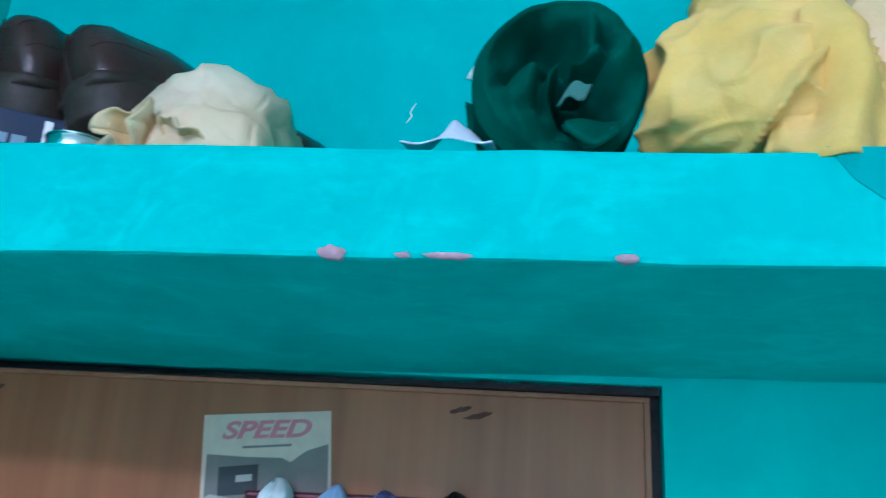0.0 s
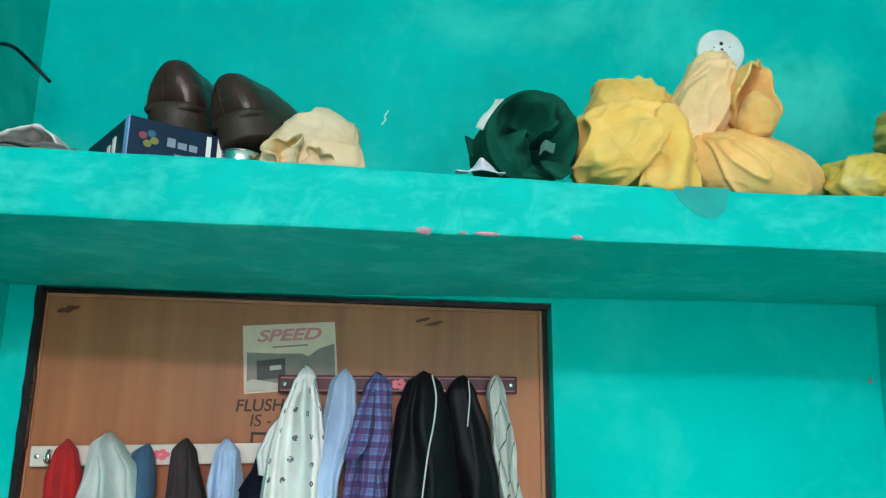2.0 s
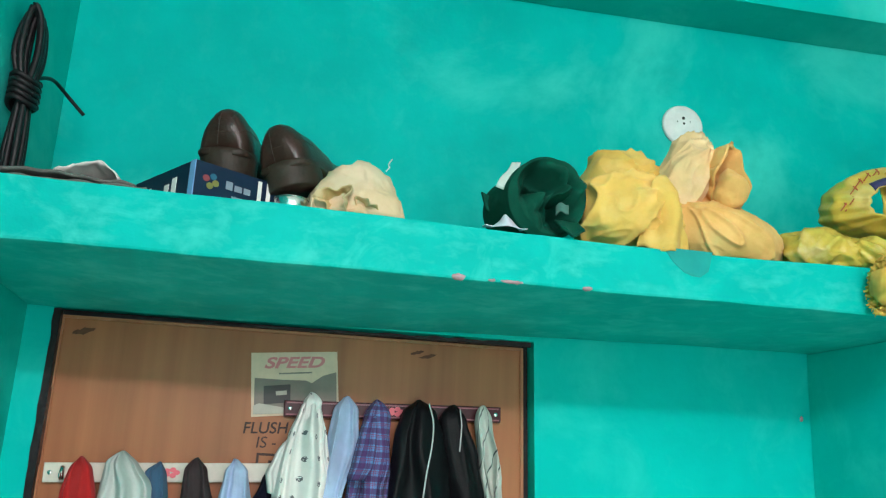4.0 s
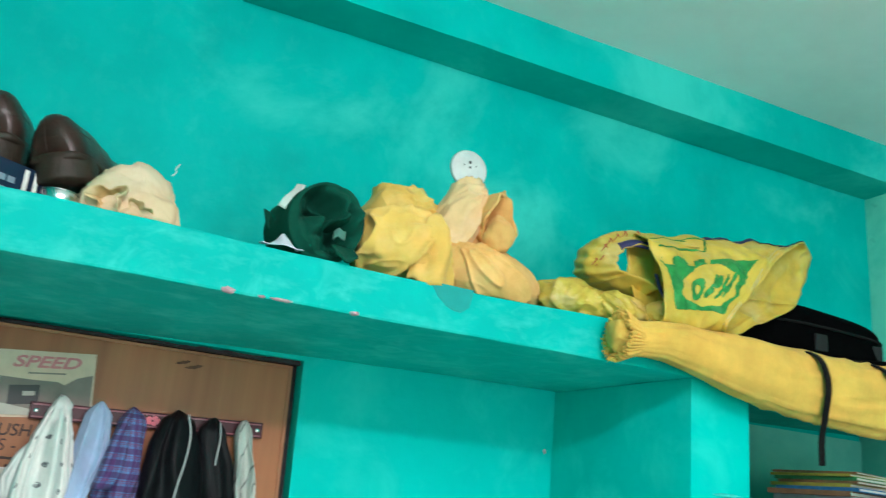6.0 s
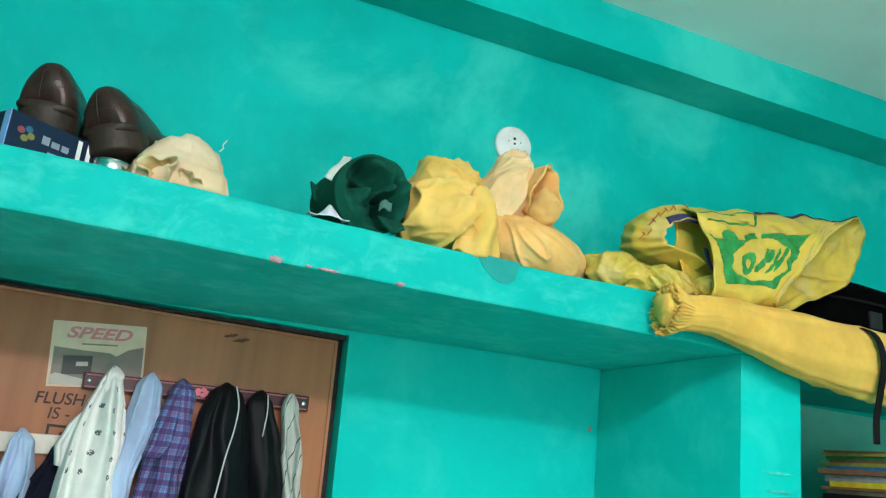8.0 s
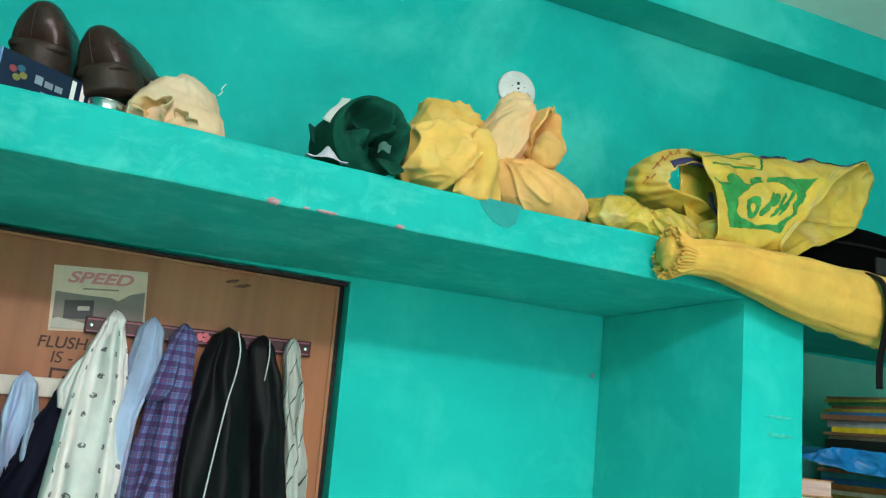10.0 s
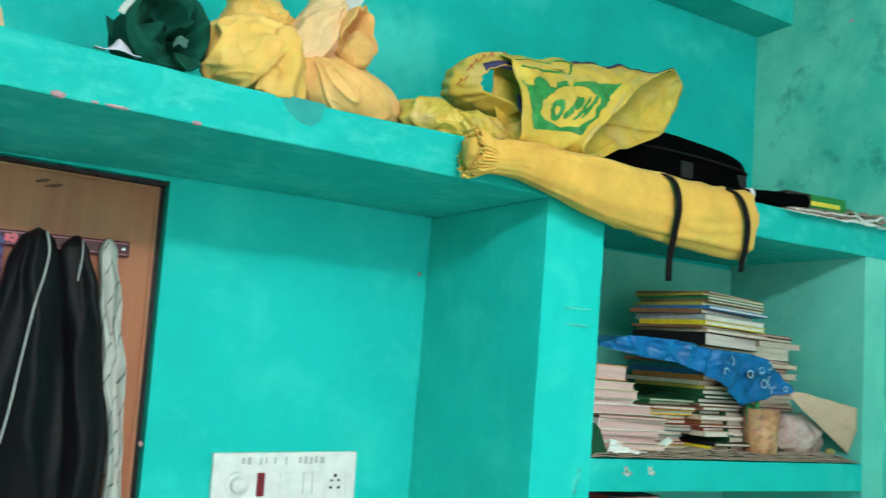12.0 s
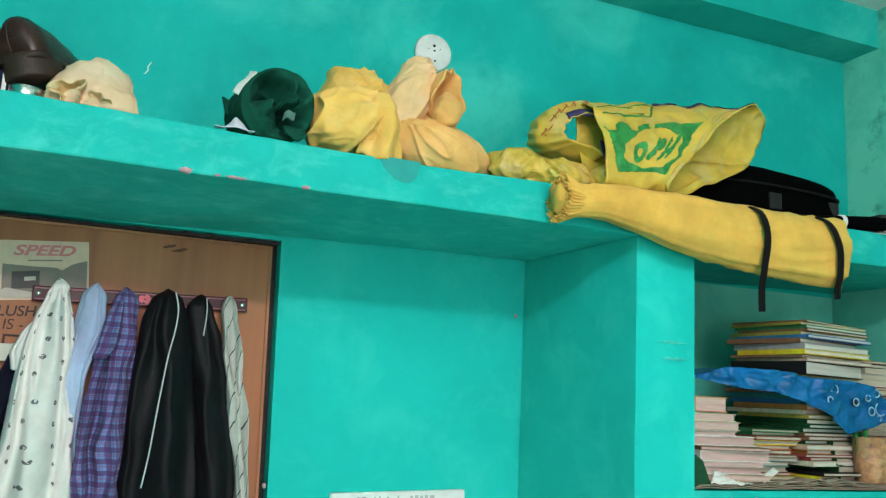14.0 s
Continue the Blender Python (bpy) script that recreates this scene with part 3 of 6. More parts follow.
for i, (x, z) in enumerate(((0.142, 1.572), (0.690, 1.93))):
    bm = bmesh.new()
    prism(bm, disc_outline(x + 0.008 if i == 0 else 0.66, z, 0.003, 0.005, 14, 0.4, i), YB - 0.0015, YB + 0.003)
    part("paint_chip", bm, M_CHIP, niche_wall, "chipped pink plaster spot")
for y, z, r in ((-0.10, 1.935, 0.008), (0.10, 2.66, 0.006), (-0.02, 2.64, 0.012)):
    bm = bmesh.new()
    rows = [(a, b_) for a, b_ in disc_outline(y, z, r, r * 0.6, 14, 0.5, y * 9)]
    v = [[bm.verts.new((x, a, b_)) for a, b_ in rows] for x in (XR - 0.0015, XR + 0.003)]
    bm.faces.new(v[0])
    for i in range(14):
        bm.faces.new((v[0][i], v[1][i], v[1][(i + 1) % 14], v[0][(i + 1) % 14]))
    part("paint_chip", bm, M_CHIP, bpy.data.objects["wall_right"], "chipped pink plaster spot")

# ---- door and what hangs on it ----
YD = 0.408
door = tagged(new("door_1"), "brown veneered flush door, closed, in a black gap", "door", kind="structure")
bm = bmesh.new()
add_box(bm, -0.644, 0.128, YD, YD + 0.034, 0.02, 2.022, bevel=0.0015)
leaf = part("door_leaf", bm, M_DOOR, door, smooth=False)
for nm, r in (("lipping", (-0.650, 0.134, YD - 0.001, YD + 0.034, 2.022, 2.027)), ("lipping", (-0.650, -0.644, YD - 0.001, YD + 0.034, 0.02, 2.022)), ("lipping", (0.128, 0.134, YD - 0.001, YD + 0.034, 0.02, 2.022))):
    bm = bmesh.new()
    add_box(bm, *r, bevel=0.0008)
    part(nm, bm, M_LIP, door, "paler wooden edge strip", smooth=False)
# the top of the door hangs a little askew
warp(leaf, lambda p: Vector((p.x + (0.028 * (2.03 - p.z) if p.x > 0 else 0.0), p.y, p.z - 0.008 * max(0.0, -p.x - 0.1) if p.z > 1 else p.z)))
for o in bpy.data.objects:
    if o.name.startswith("lipping"):
        warp(o, lambda p: Vector((p.x + (0.028 * (2.03 - p.z) if p.x > 0.12 else 0.0), p.y, p.z - 0.008 * max(0.0, -p.x - 0.1) if p.z > 1 else p.z)))
bm = bmesh.new()
add_box(bm, DX0 - 0.02, DX1 + 0.06, YD + 0.020, 0.50, 0, DZ + 0.01)
gap = tagged(part("trim", bm, M_BLACK, smooth=False), "black bitumen-coated lining round the door", "door trim", kind="structure")
# ragged black edges smeared on the plaster
bm = bmesh.new()
n = 90
top, low = [], []
for i in range(n + 1):
    x = DX0 - 0.004 + (DX1 - DX0 + 0.002) * i / n
    k = 0.004 * noise.noise(Vector((x * 14, 2, 0))) + 0.0035 * noise.noise(Vector((x * 47, 5, 0)))
    zz = 2.0405 - 0.012 * min(1.0, max(0.0, (0.45 - x) / 0.8))
    top.append((x, zz + k - 0.001))
    low.append((x, 2.0265 - 0.008 * max(0.0, -x - 0.1)))
prism(bm, top + low[::-1], YB - 0.001 + 0.012, YB + 0.02)
part("ragged_edge", bm, M_BLACK, gap, smooth=False)
bm = bmesh.new()
side = []
for i in range(n + 1):
    z = 0.02 + 2.01 * i / n
    side.append((DX0 - 0.001 + 0.004 * noise.noise(Vector((z * 17, 9, 0))) + 0.004 * noise.noise(Vector((z * 53, 4, 0))), z))
prism(bm, side + [(-0.647, 2.03), (-0.647, 0.02)], YB - 0.002, YB + 0.021)
part("ragged_edge", bm, M_BLACK, gap, smooth=False)
hinge = bmesh.new()
add_box(hinge, -0.664, -0.646, YD - 0.006, YD + 0.004, 1.785, 1.905, bevel=0.002)
for i in range(5):
    rod(hinge, (-0.650, YD - 0.007, 1.787 + 0.024 * i), (-0.650, YD - 0.007, 1.808 + 0.024 * i), 0.005, 12)
part("hinge", hinge, M_RUST, door, "rusty paint-smeared butt hinge", smooth=False)
# smears of dried paint on the veneer
M_SMEAR = plain("dark_smear", (0.12, 0.042, 0.020), 0.6, spread=0.3)
for i, (x, z, rx, rz) in enumerate(((-0.612, 1.998, 0.017, 0.0045), (-0.060, 2.004, 0.012, 0.0028), (-0.040, 1.999, 0.016, 0.003))):
    bm = bmesh.new()
    prism(bm, [(a, b_ + 0.25 * (a - x)) for a, b_ in disc_outline(x, z, rx, rz, 20, 0.7, i * 2.1)], YD - 0.0006, YD + 0.001)
    part("paint_smear", bm, M_SMEAR, door, "dark dried smear", smooth=False)
# printing on the veneer
face = lambda x, z, a=0.0: pose(x, YD - 0.0005, z, 90, 0, 0) @ pose(0, 0, 0, 0, 0, a)
M_PRINT = plain("faded_door_print", (0.055, 0.028, 0.02), 0.6)
lettering("flush_print", "FLUSH", 0.026, face(-0.345, 1.850, 3), M_PRINT, door, 0.15, bold=0.0003)
lettering("standard_print", "IS -", 0.026, face(-0.322, 1.828, 3), M_PRINT, door, 0.15)
bm = bmesh.new()
for r in ((-0.318, -0.245, 1.816, 1.820), (-0.318, -0.314, 1.775, 1.816), (-0.249, -0.245, 1.775, 1.816), (-0.298, -0.292, 1.791, 1.809), (-0.285, -0.279, 1.791, 1.809)):
    add_box(bm, r[0], r[1], YD - 0.0006, YD + 0.001, r[2], r[3])
part("print_frame", bm, M_PRINT, door, smooth=False)

# poster
poster = base("poster", "small cream poster with pink lettering stuck on the door", "poster", (-0.333, YD - 0.0012, 1.877), turn=(0, -5.0, 0))
W, Hh = 0.145, 0.106
for nm, out, dy, mt in (
    ("paper", [(0, 0), (W, 0.002), (W - 0.002, Hh), (-0.001, Hh)], 0.0, M_POSTER),
    ("picture_ground", [(0.004, 0.004), (W - 0.005, 0.004), (W - 0.005, 0.046), (0.11, 0.048), (0.09, 0.058), (0.05, 0.060), (0.005, 0.064)], 0.0007, M_POSTER_GREY),
    ("picture_swoosh", [(0.068, 0.034), (0.095, 0.050), (0.118, 0.065), (W - 0.004, 0.071), (W - 0.004, 0.010), (0.085, 0.010)], 0.0013, M_POSTER_GREY),
    ("picture_machine", [(0.020, 0.020), (0.064, 0.022), (0.064, 0.052), (0.020, 0.050)], 0.0019, M_POSTER_DARK),
    ("picture_panel", [(0.040, 0.034), (0.058, 0.035), (0.058, 0.042), (0.040, 0.041)], 0.0025, M_POSTER_LIGHT),
    ("picture_base", [(0.003, 0.004), (0.060, 0.004), (0.052, 0.014), (0.012, 0.022), (0.003, 0.018)], 0.0025, M_POSTER_LIGHT),
    ("caption_bar", [(0.045, 0.069), (0.100, 0.070), (0.100, 0.0725), (0.045, 0.0715)], 0.0007, M_POSTER_GREY),
):
    bm = bmesh.new()
    prism(bm, out, -dy - 0.0004, 0.0004)
    part(nm, bm, mt, poster, smooth=False)
lettering("headline", "SPEED", 0.0255, pose(0.020, -0.0006, 0.080, 90, 0, 0), M_POSTER_PINK, poster, 0.3, bold=0.0008).scale.x = 1.42


def coat_rail(label, x0, x1, z0, z1, high, mat, hooks, flower, dark):
    rail = base("coat_rail", label, "coat rail", (x0, 0, z0))
    ang = math.atan2(z1 - z0, x1 - x0)
    L = math.hypot(x1 - x0, z1 - z0)
    rail.matrix_basis = pose(x0, YD - 0.0005, z0, 0, -math.degrees(ang), 0)
    bm = bmesh.new()
    add_box(bm, 0, L, -0.011, 0, -high / 2, high / 2, bevel=0.002)
    part("board", bm, mat, rail, smooth=False)
    if dark:
        for zz in (-high * 0.36, high * 0.36):
            bm = bmesh.new()
            add_box(bm, 0.004, L - 0.004, -0.0125, -0.010, zz - 0.0012, zz + 0.0012)
            part("moulding", bm, M_EDGE, rail, "paler edge line", smooth=False)
    for e in (0.010, L - 0.010):
        bm = bmesh.new()
        rod(bm, (e, -0.013, 0), (e, -0.010, 0), 0.0035, 12)
        part("screw", bm, M_STEEL, rail, "steel screw head")
    for h in hooks:
        bm = bmesh.new()
        tube(bm, [(h, -0.010, -0.002), (h, -0.020, -0.008), (h, -0.027, -0.006), (h, -0.029, 0.000)], 0.0022, 8, 14)
        tube(bm, [(h, -0.011, 0.008), (h, -0.016, 0.0), (h, -0.014, -0.010)], 0.004, 8, 8)
        part("hook", bm, M_STEEL, rail, "steel hook")
    bm = bmesh.new()
    for k in range(5):
        a = 2 * math.pi * k / 5
        prism(bm, disc_outline(flower + 0.0055 * math.cos(a) * 1.5, 0.0045 * math.sin(a), 0.0050, 0.0040, 10), -0.0128 - 0.0002 * k, -0.0105)
    part("flower_print", bm, M_PINK, rail, "pink flower print", smooth=False)
    return rail


coat_rail("dark maroon lacquered coat rail with steel hooks screwed on the door", -0.281, 0.093, 1.894, 1.905, 0.027, M_MAROON, (0.05, 0.105, 0.155, 0.235, 0.285, 0.338), 0.188, True)
coat_rail("cream painted coat rail with steel hooks screwed on the door", -0.637, -0.279, 1.7745, 1.790, 0.030, M_RAILWHITE, (0.028, 0.055, 0.110, 0.170, 0.225, 0.290, 0.345), 0.190, False)


def hanging(rows, seed, fold=0.010, folds=5, back=YD - 0.014, n=72, steps=44):
    """Cloth that hangs: rows of (z, left x, right x, depth), top first; folds run down it."""
    bm = bmesh.new()
    zs = [r[0] for r in rows]
    rings = []
    for i in range(steps):
        z = zs[0] + (zs[-1] - zs[0]) * (i / (steps - 1)) ** 1.6
        k = next((q for q in range(len(rows) - 1) if rows[q][0] >= z >= rows[q + 1][0]), len(rows) - 2)
        f = (rows[k][0] - z) / max(1e-6, rows[k][0] - rows[k + 1][0])
        f = f * f * (3 - 2 * f) * 0.5 + f * 0.5
        xl, xr, dp = (rows[k][q] * (1 - f) + rows[k + 1][q] * f for q in (1, 2, 3))
        peak = max(0.12, math.sqrt(1 - (1 - min(1.0, (zs[0] - z) / 0.022)) ** 2))
        mid = (xl + xr) / 2 + 0.25 * (xr - xl) * math.sin(seed * 2.3) * (1 - peak)
        xl, xr, dp = mid + (xl - mid) * peak, mid + (xr - mid) * peak, dp * (0.3 + 0.7 * peak)
        ring = []
        for j in range(n):
            a = 2 * math.pi * j / n
            s, c = math.cos(a), math.sin(a)
            x = (xl + xr) / 2 + (xr - xl) / 2 * math.copysign(abs(s) ** 0.8, s)
            y = back - dp / 2 + dp / 2 * math.copysign(abs(c) ** 0.7, c)
            if c < 0.2:
                grow = min(1.0, 0.40 + (zs[0] - z) * 7)
                w = math.sin(s * folds * 1.6 + seed + 1.1 * math.sin(z * 9 + seed) + (zs[0] - z) * 2.0 * s)
                y -= 2.3 * fold * grow * (w * 0.5 + 0.5 * (1 - 2 * abs(math.sin(s * folds * 1.1 + 0.7 * seed + 2.0 * noise.noise(Vector((s * 1.5, z * 5, seed)))))) + 0.9 * noise.noise(Vector((x * 22, z * 6, seed * 3.7)))) * min(1.0, 0.25 - c)
                x += 0.9 * fold * grow * noise.noise(Vector((z * 15, seed * 2.1, s * 2)))
            y = min(y, back)
            ring.append((x, y, z + 0.006 * noise.noise(Vector((x * 30, seed, i * 0.05))) * (i == steps - 1)))
        rings.append(ring)
    loft(bm, rings)
    return bm


def garment(name, label, category, mat, rows, seed, place, **kw):
    g = base(name, label, category, (place[0], YD - 0.02, place[1]), group="clothes on the door")
    o = part("body", hanging(rows, seed, **kw), mat, g)
    o.matrix_parent_inverse = g.matrix_basis.inverted()
    return g


def under(g, ob):
    ob.matrix_parent_inverse = g.matrix_basis.inverted()
    return ob


ZB = 1.34
g = garment("shirt", "white cotton shirt with small dark motifs hanging from the maroon rail", "shirt", M_SH_WHITE, [(1.918, -0.243, -0.228, 0.030), (1.895, -0.256, -0.219, 0.045), (1.85, -0.272, -0.208, 0.058), (1.78, -0.285, -0.198, 0.066), (1.65, -0.300, -0.187, 0.070), (1.51, -0.312, -0.172, 0.074), (ZB, -0.330, -0.155, 0.070)], 1.3, (-0.234, 1.9), fold=0.008, folds=4)
under(g, part("sleeve", hanging([(1.850, -0.272, -0.255, 0.030), (1.815, -0.290, -0.258, 0.040), (1.790, -0.300, -0.262, 0.044), (1.762, -0.294, -0.266, 0.040)], 4.1, fold=0.005, folds=2, back=YD - 0.020, steps=20, n=40), M_SH_WHITE, g))
under(g, part("collar", hanging([(1.922, -0.247, -0.225, 0.034), (1.905, -0.252, -0.220, 0.044), (1.880, -0.250, -0.228, 0.050), (1.868, -0.243, -0.234, 0.046)], 2.2, fold=0.006, folds=3, back=YD - 0.018, steps=16, n=40), M_SH_WHITE, g))
garment("shirt", "sky-blue cotton shirt hanging behind the white one", "shirt", M_SKYBLUE, [(1.920, -0.188, -0.170, 0.024), (1.895, -0.200, -0.160, 0.036), (1.85, -0.208, -0.156, 0.042), (1.75, -0.215, -0.178, 0.044), (1.60, -0.200, -0.180, 0.034), (ZB, -0.195, -0.17, 0.03)], 2.9, (-0.178, 1.9), fold=0.005, folds=3)
g = garment("shirt", "blue and purple checked cotton shirt on the maroon rail", "shirt", M_SH_CHECK, [(1.917, -0.138, -0.114, 0.028), (1.89, -0.150, -0.106, 0.044), (1.84, -0.160, -0.102, 0.056), (1.76, -0.172, -0.100, 0.062), (1.64, -0.184, -0.100, 0.066), (1.51, -0.184, -0.096, 0.066), (ZB, -0.19, -0.09, 0.064)], 5.2, (-0.125, 1.9), fold=0.013, folds=4)
under(g, part("sleeve", hanging([(1.895, -0.146, -0.128, 0.040), (1.85, -0.158, -0.130, 0.066), (1.81, -0.167, -0.136, 0.076), (1.785, -0.172, -0.150, 0.074)], 6.3, fold=0.006, folds=2, back=YD - 0.018, steps=24, n=44), M_SH_CHECK, g))
g = garment("jacket", "black sports jacket with grey piping on the maroon rail", "jacket", M_JACKET, [(1.921, -0.066, -0.040, 0.030), (1.90, -0.086, -0.030, 0.050), (1.86, -0.098, -0.016, 0.062), (1.80, -0.103, -0.004, 0.070), (1.65, -0.108, 0.016, 0.076), (1.57, -0.112, 0.022, 0.080), (1.525, -0.106, 0.026, 0.076), (1.50, -0.09, 0.03, 0.066), (ZB, -0.08, 0.03, 0.06)], 7.7, (-0.056, 1.9), fold=0.006, folds=3)
bm = bmesh.new()
tube(bm, [(-0.046, 0.345, 1.913), (-0.040, 0.331, 1.88), (-0.043, 0.322, 1.84), (-0.051, 0.316, 1.793), (-0.060, 0.312, 1.70), (-0.066, 0.308, 1.63), (-0.073, 0.308, 1.574)], 0.0008, 8, 40, flat=1.7, side=(1, 0, 0))
under(g, part("piping", bm, M_PIPING, g, "grey-white reflective piping"))
g = garment("trousers", "black sports trousers hanging from the maroon rail", "trousers", M_JACKET, [(1.917, -0.008, 0.014, 0.026), (1.89, -0.020, 0.026, 0.040), (1.83, -0.020, 0.046, 0.048), (1.75, -0.005, 0.062, 0.050), (1.59, 0.010, 0.091, 0.054), (1.51, 0.016, 0.093, 0.054), (ZB, 0.02, 0.095, 0.05)], 9.1, (0.003, 1.9), fold=0.005, folds=2)
bm = bmesh.new()
tube(bm, [(0.012, 0.366, 1.908), (0.013, 0.354, 1.88), (0.010, 0.348, 1.838)], 0.0007, 8, 20, flat=1.6, side=(1, 0, 0))
under(g, part("piping", bm, M_PIPING, g, "grey-white piping"))
garment("scarf", "white cotton scarf with dark twig lines on the maroon rail", "scarf", M_SCARF, [(1.919, 0.046, 0.064, 0.026), (1.89, 0.042, 0.070, 0.034), (1.83, 0.050, 0.083, 0.038), (1.70, 0.070, 0.103, 0.040), (1.51, 0.098, 0.124, 0.040), (ZB, 0.10, 0.13, 0.038)], 3.6, (0.055, 1.9), fold=0.008, folds=3)
# clothes on the lower rail
garment("cap", "red cotton cloth hanging from the cream rail", "cloth", M_RED, [(1.802, -0.588, -0.574, 0.022), (1.785, -0.596, -0.563, 0.032), (1.745, -0.604, -0.552, 0.040), (1.60, -0.61, -0.545, 0.044), (ZB, -0.60, -0.55, 0.04)], 1.9, (-0.58, 1.79), fold=0.007, folds=2).name = "red_cloth"
garment("shirt", "pale grey cotton shirt hanging from the cream rail", "shirt", M_PALEGREY, [(1.813, -0.536, -0.512, 0.030), (1.795, -0.546, -0.498, 0.044), (1.76, -0.550, -0.475, 0.052), (1.70, -0.555, -0.462, 0.056), (ZB, -0.56, -0.45, 0.056)], 8.4, (-0.52, 1.79), fold=0.011, folds=4)
garment("jeans", "blue denim jeans hanging from the cream rail", "jeans", M_DENIM, [(1.799, -0.472, -0.460, 0.024), (1.785, -0.486, -0.454, 0.032), (1.745, -0.484, -0.446, 0.040), (ZB, -0.49, -0.43, 0.044)], 5.5, (-0.466, 1.79), fold=0.007, folds=3)
garment("trousers", "dark brown cotton trousers hanging from the cream rail", "trousers", M_BROWNC, [(1.808, -0.420, -0.402, 0.028), (1.79, -0.426, -0.391, 0.038), (1.72, -0.428, -0.372, 0.046), (1.60, -0.425, -0.344, 0.048), (ZB, -0.43, -0.35, 0.05)], 6.6, (-0.41, 1.79), fold=0.007, folds=2)
garment("shirt", "sky-blue cotton shirt hanging from the cream rail", "shirt", M_SKYBLUE, [(1.809, -0.356, -0.340, 0.026), (1.79, -0.365, -0.328, 0.034), (1.74, -0.370, -0.318, 0.036), (1.68, -0.366, -0.316, 0.034), (1.645, -0.362, -0.330, 0.028)], 4.7, (-0.347, 1.79), fold=0.009, folds=3)
garment("shirt", "navy cotton shirt hanging from the cream rail", "shirt", M_NAVYC, [(1.803, -0.296, -0.280, 0.024), (1.78, -0.306, -0.276, 0.034), (1.70, -0.337, -0.276, 0.048), (1.63, -0.368, -0.286, 0.056), (1.60, -0.347, -0.290, 0.056), (1.50, -0.337, -0.300, 0.052), (ZB, -0.34, -0.31, 0.048)], 3.1, (-0.285, 1.79), fold=0.009, folds=3)

# the door stands a hair off its stop on the latch side, and all that hangs on it goes with it
AJAR = pose(-0.30, YD, 0, 0, 0, 1.5) @ pose(0.30, -YD, 0)
for o in list(scene.objects):
    if o.parent is None and (o is door or o.name.split(".")[0] in ("poster", "coat_rail", "shirt", "jacket", "trousers", "scarf", "red_cloth", "jeans")):
        o.matrix_basis = AJAR @ o.matrix_basis

# ---- switchboard ----
sw = base("switchboard", "white plastic switchboard with switches, socket and pencil marks", "switchboard", (0.275, YB, 1.5605), turn=(0, -1.8, 0))
WB = 0.277
bm = bmesh.new()
add_box(bm, 0, WB, -0.014, 0.0, -0.165, 0, bevel=0.003)
part("plate", bm, M_WHITE, sw, smooth=False)
bm = bmesh.new()
rod(bm, (0.045, -0.013, -0.056), (0.045, -0.018, -0.056), 0.022, 28)
rod(bm, (0.045, -0.018, -0.056), (0.045, -0.030, -0.056), 0.014, 24, 0.012)
part("regulator_knob", bm, M_WHITE, sw, "round white fan regulator knob")
for x, w_, mt, nm in ((0.082, 0.014, M_SWRED, "indicator"), (0.125, 0.020, M_WHITE, "switch"), (0.170, 0.015, M_WHITE, "switch"), (0.188, 0.015, M_WHITE, "switch")):
    bm = bmesh.new()
    add_box(bm, x, x + w_, -0.019, -0.013, -0.078, -0.036, bevel=0.002)
    o = part(nm, bm, mt, sw, "dark red indicator switch" if mt is M_SWRED else "", smooth=False)
bm = bmesh.new()
add_box(bm, 0.212, 0.256, -0.0165, -0.013, -0.095, -0.034, bevel=0.003)
sock = part("socket", bm, M_WHITE, sw, smooth=False)
for x, z, r in ((0.234, -0.044, 0.0035), (0.227, -0.053, 0.0026), (0.241, -0.053, 0.0026), (0.226, -0.066, 0.003), (0.242, -0.066, 0.003)):
    bm = bmesh.new()
    rod(bm, (x, -0.0172, z), (x, -0.0160, z), r, 12)
    part("pin_hole", bm, M_INK, sock, "black pin hole")
for i, (x, w_) in enumerate(((0.052, 0.006), (0.062, 0.007), (0.086, 0.003), (0.096, 0.003), (0.112, 0.004), (0.134, 0.003), (0.160, 0.006), (0.170, 0.007), (0.181, 0.006), (0.191, 0.006), (0.202, 0.009))):
    bm = bmesh.new()
    add_box(bm, x, x + w_, -0.0145, -0.0135, -0.020 - 0.001 * (i % 3), -0.009 + 0.001 * (i % 2))
    part("pencil_bar", bm, M_PENCIL, sw, "grey pencil mark", smooth=False)

# ---- on the loft, from the hinge side on ----
T = SLAB_TOP + 0.003
cable = base("cable_coil", "coil of black rubber cable tied up beside the wall", "cable coil", (-0.676, 0.13, T))
for i in range(7):
    bm = bmesh.new()
    a, w_ = i * 0.9, 0.014 + 0.003 * (i % 3)
    ox, oy = 0.004 * math.cos(a * 2.2), 0.016 * math.sin(a * 1.7)
    cx, cy = -0.676 + ox, 0.125 + oy
    tilt = 0.012 * math.sin(a)
    tube(bm, [(cx - 0.004, cy, 2.14), (cx - w_ * 0.5, cy + tilt, 2.20), (cx - 0.004, cy, 2.285), (cx - w_ * 0.8, cy - tilt, 2.345), (cx - w_ * 0.5, cy, 2.400 + 0.004 * (i % 4)), (cx + w_ * 0.3, cy + tilt, 2.396 + 0.003 * (i % 3)), (cx + w_ * 0.6, cy + tilt, 2.345), (cx + 0.004, cy, 2.285), (cx + w_ * 0.4, cy - tilt, 2.20), (cx + 0.004, cy, 2.132)], 0.0044, 8, 60)
    under(cable, part("loop", bm, M_CABLE, cable))
bm = bmesh.new()
for k in range(5):
    z = 2.268 + 0.0085 * k
    tube(bm, [(-0.676 + 0.017 * math.cos(t * 2 * math.pi / 12), 0.125 + 0.026 * math.sin(t * 2 * math.pi / 12), z + 0.004 * math.sin(t)) for t in range(13)], 0.0042, 8, 40)
under(cable, part("tie", bm, M_CABLE, cable))
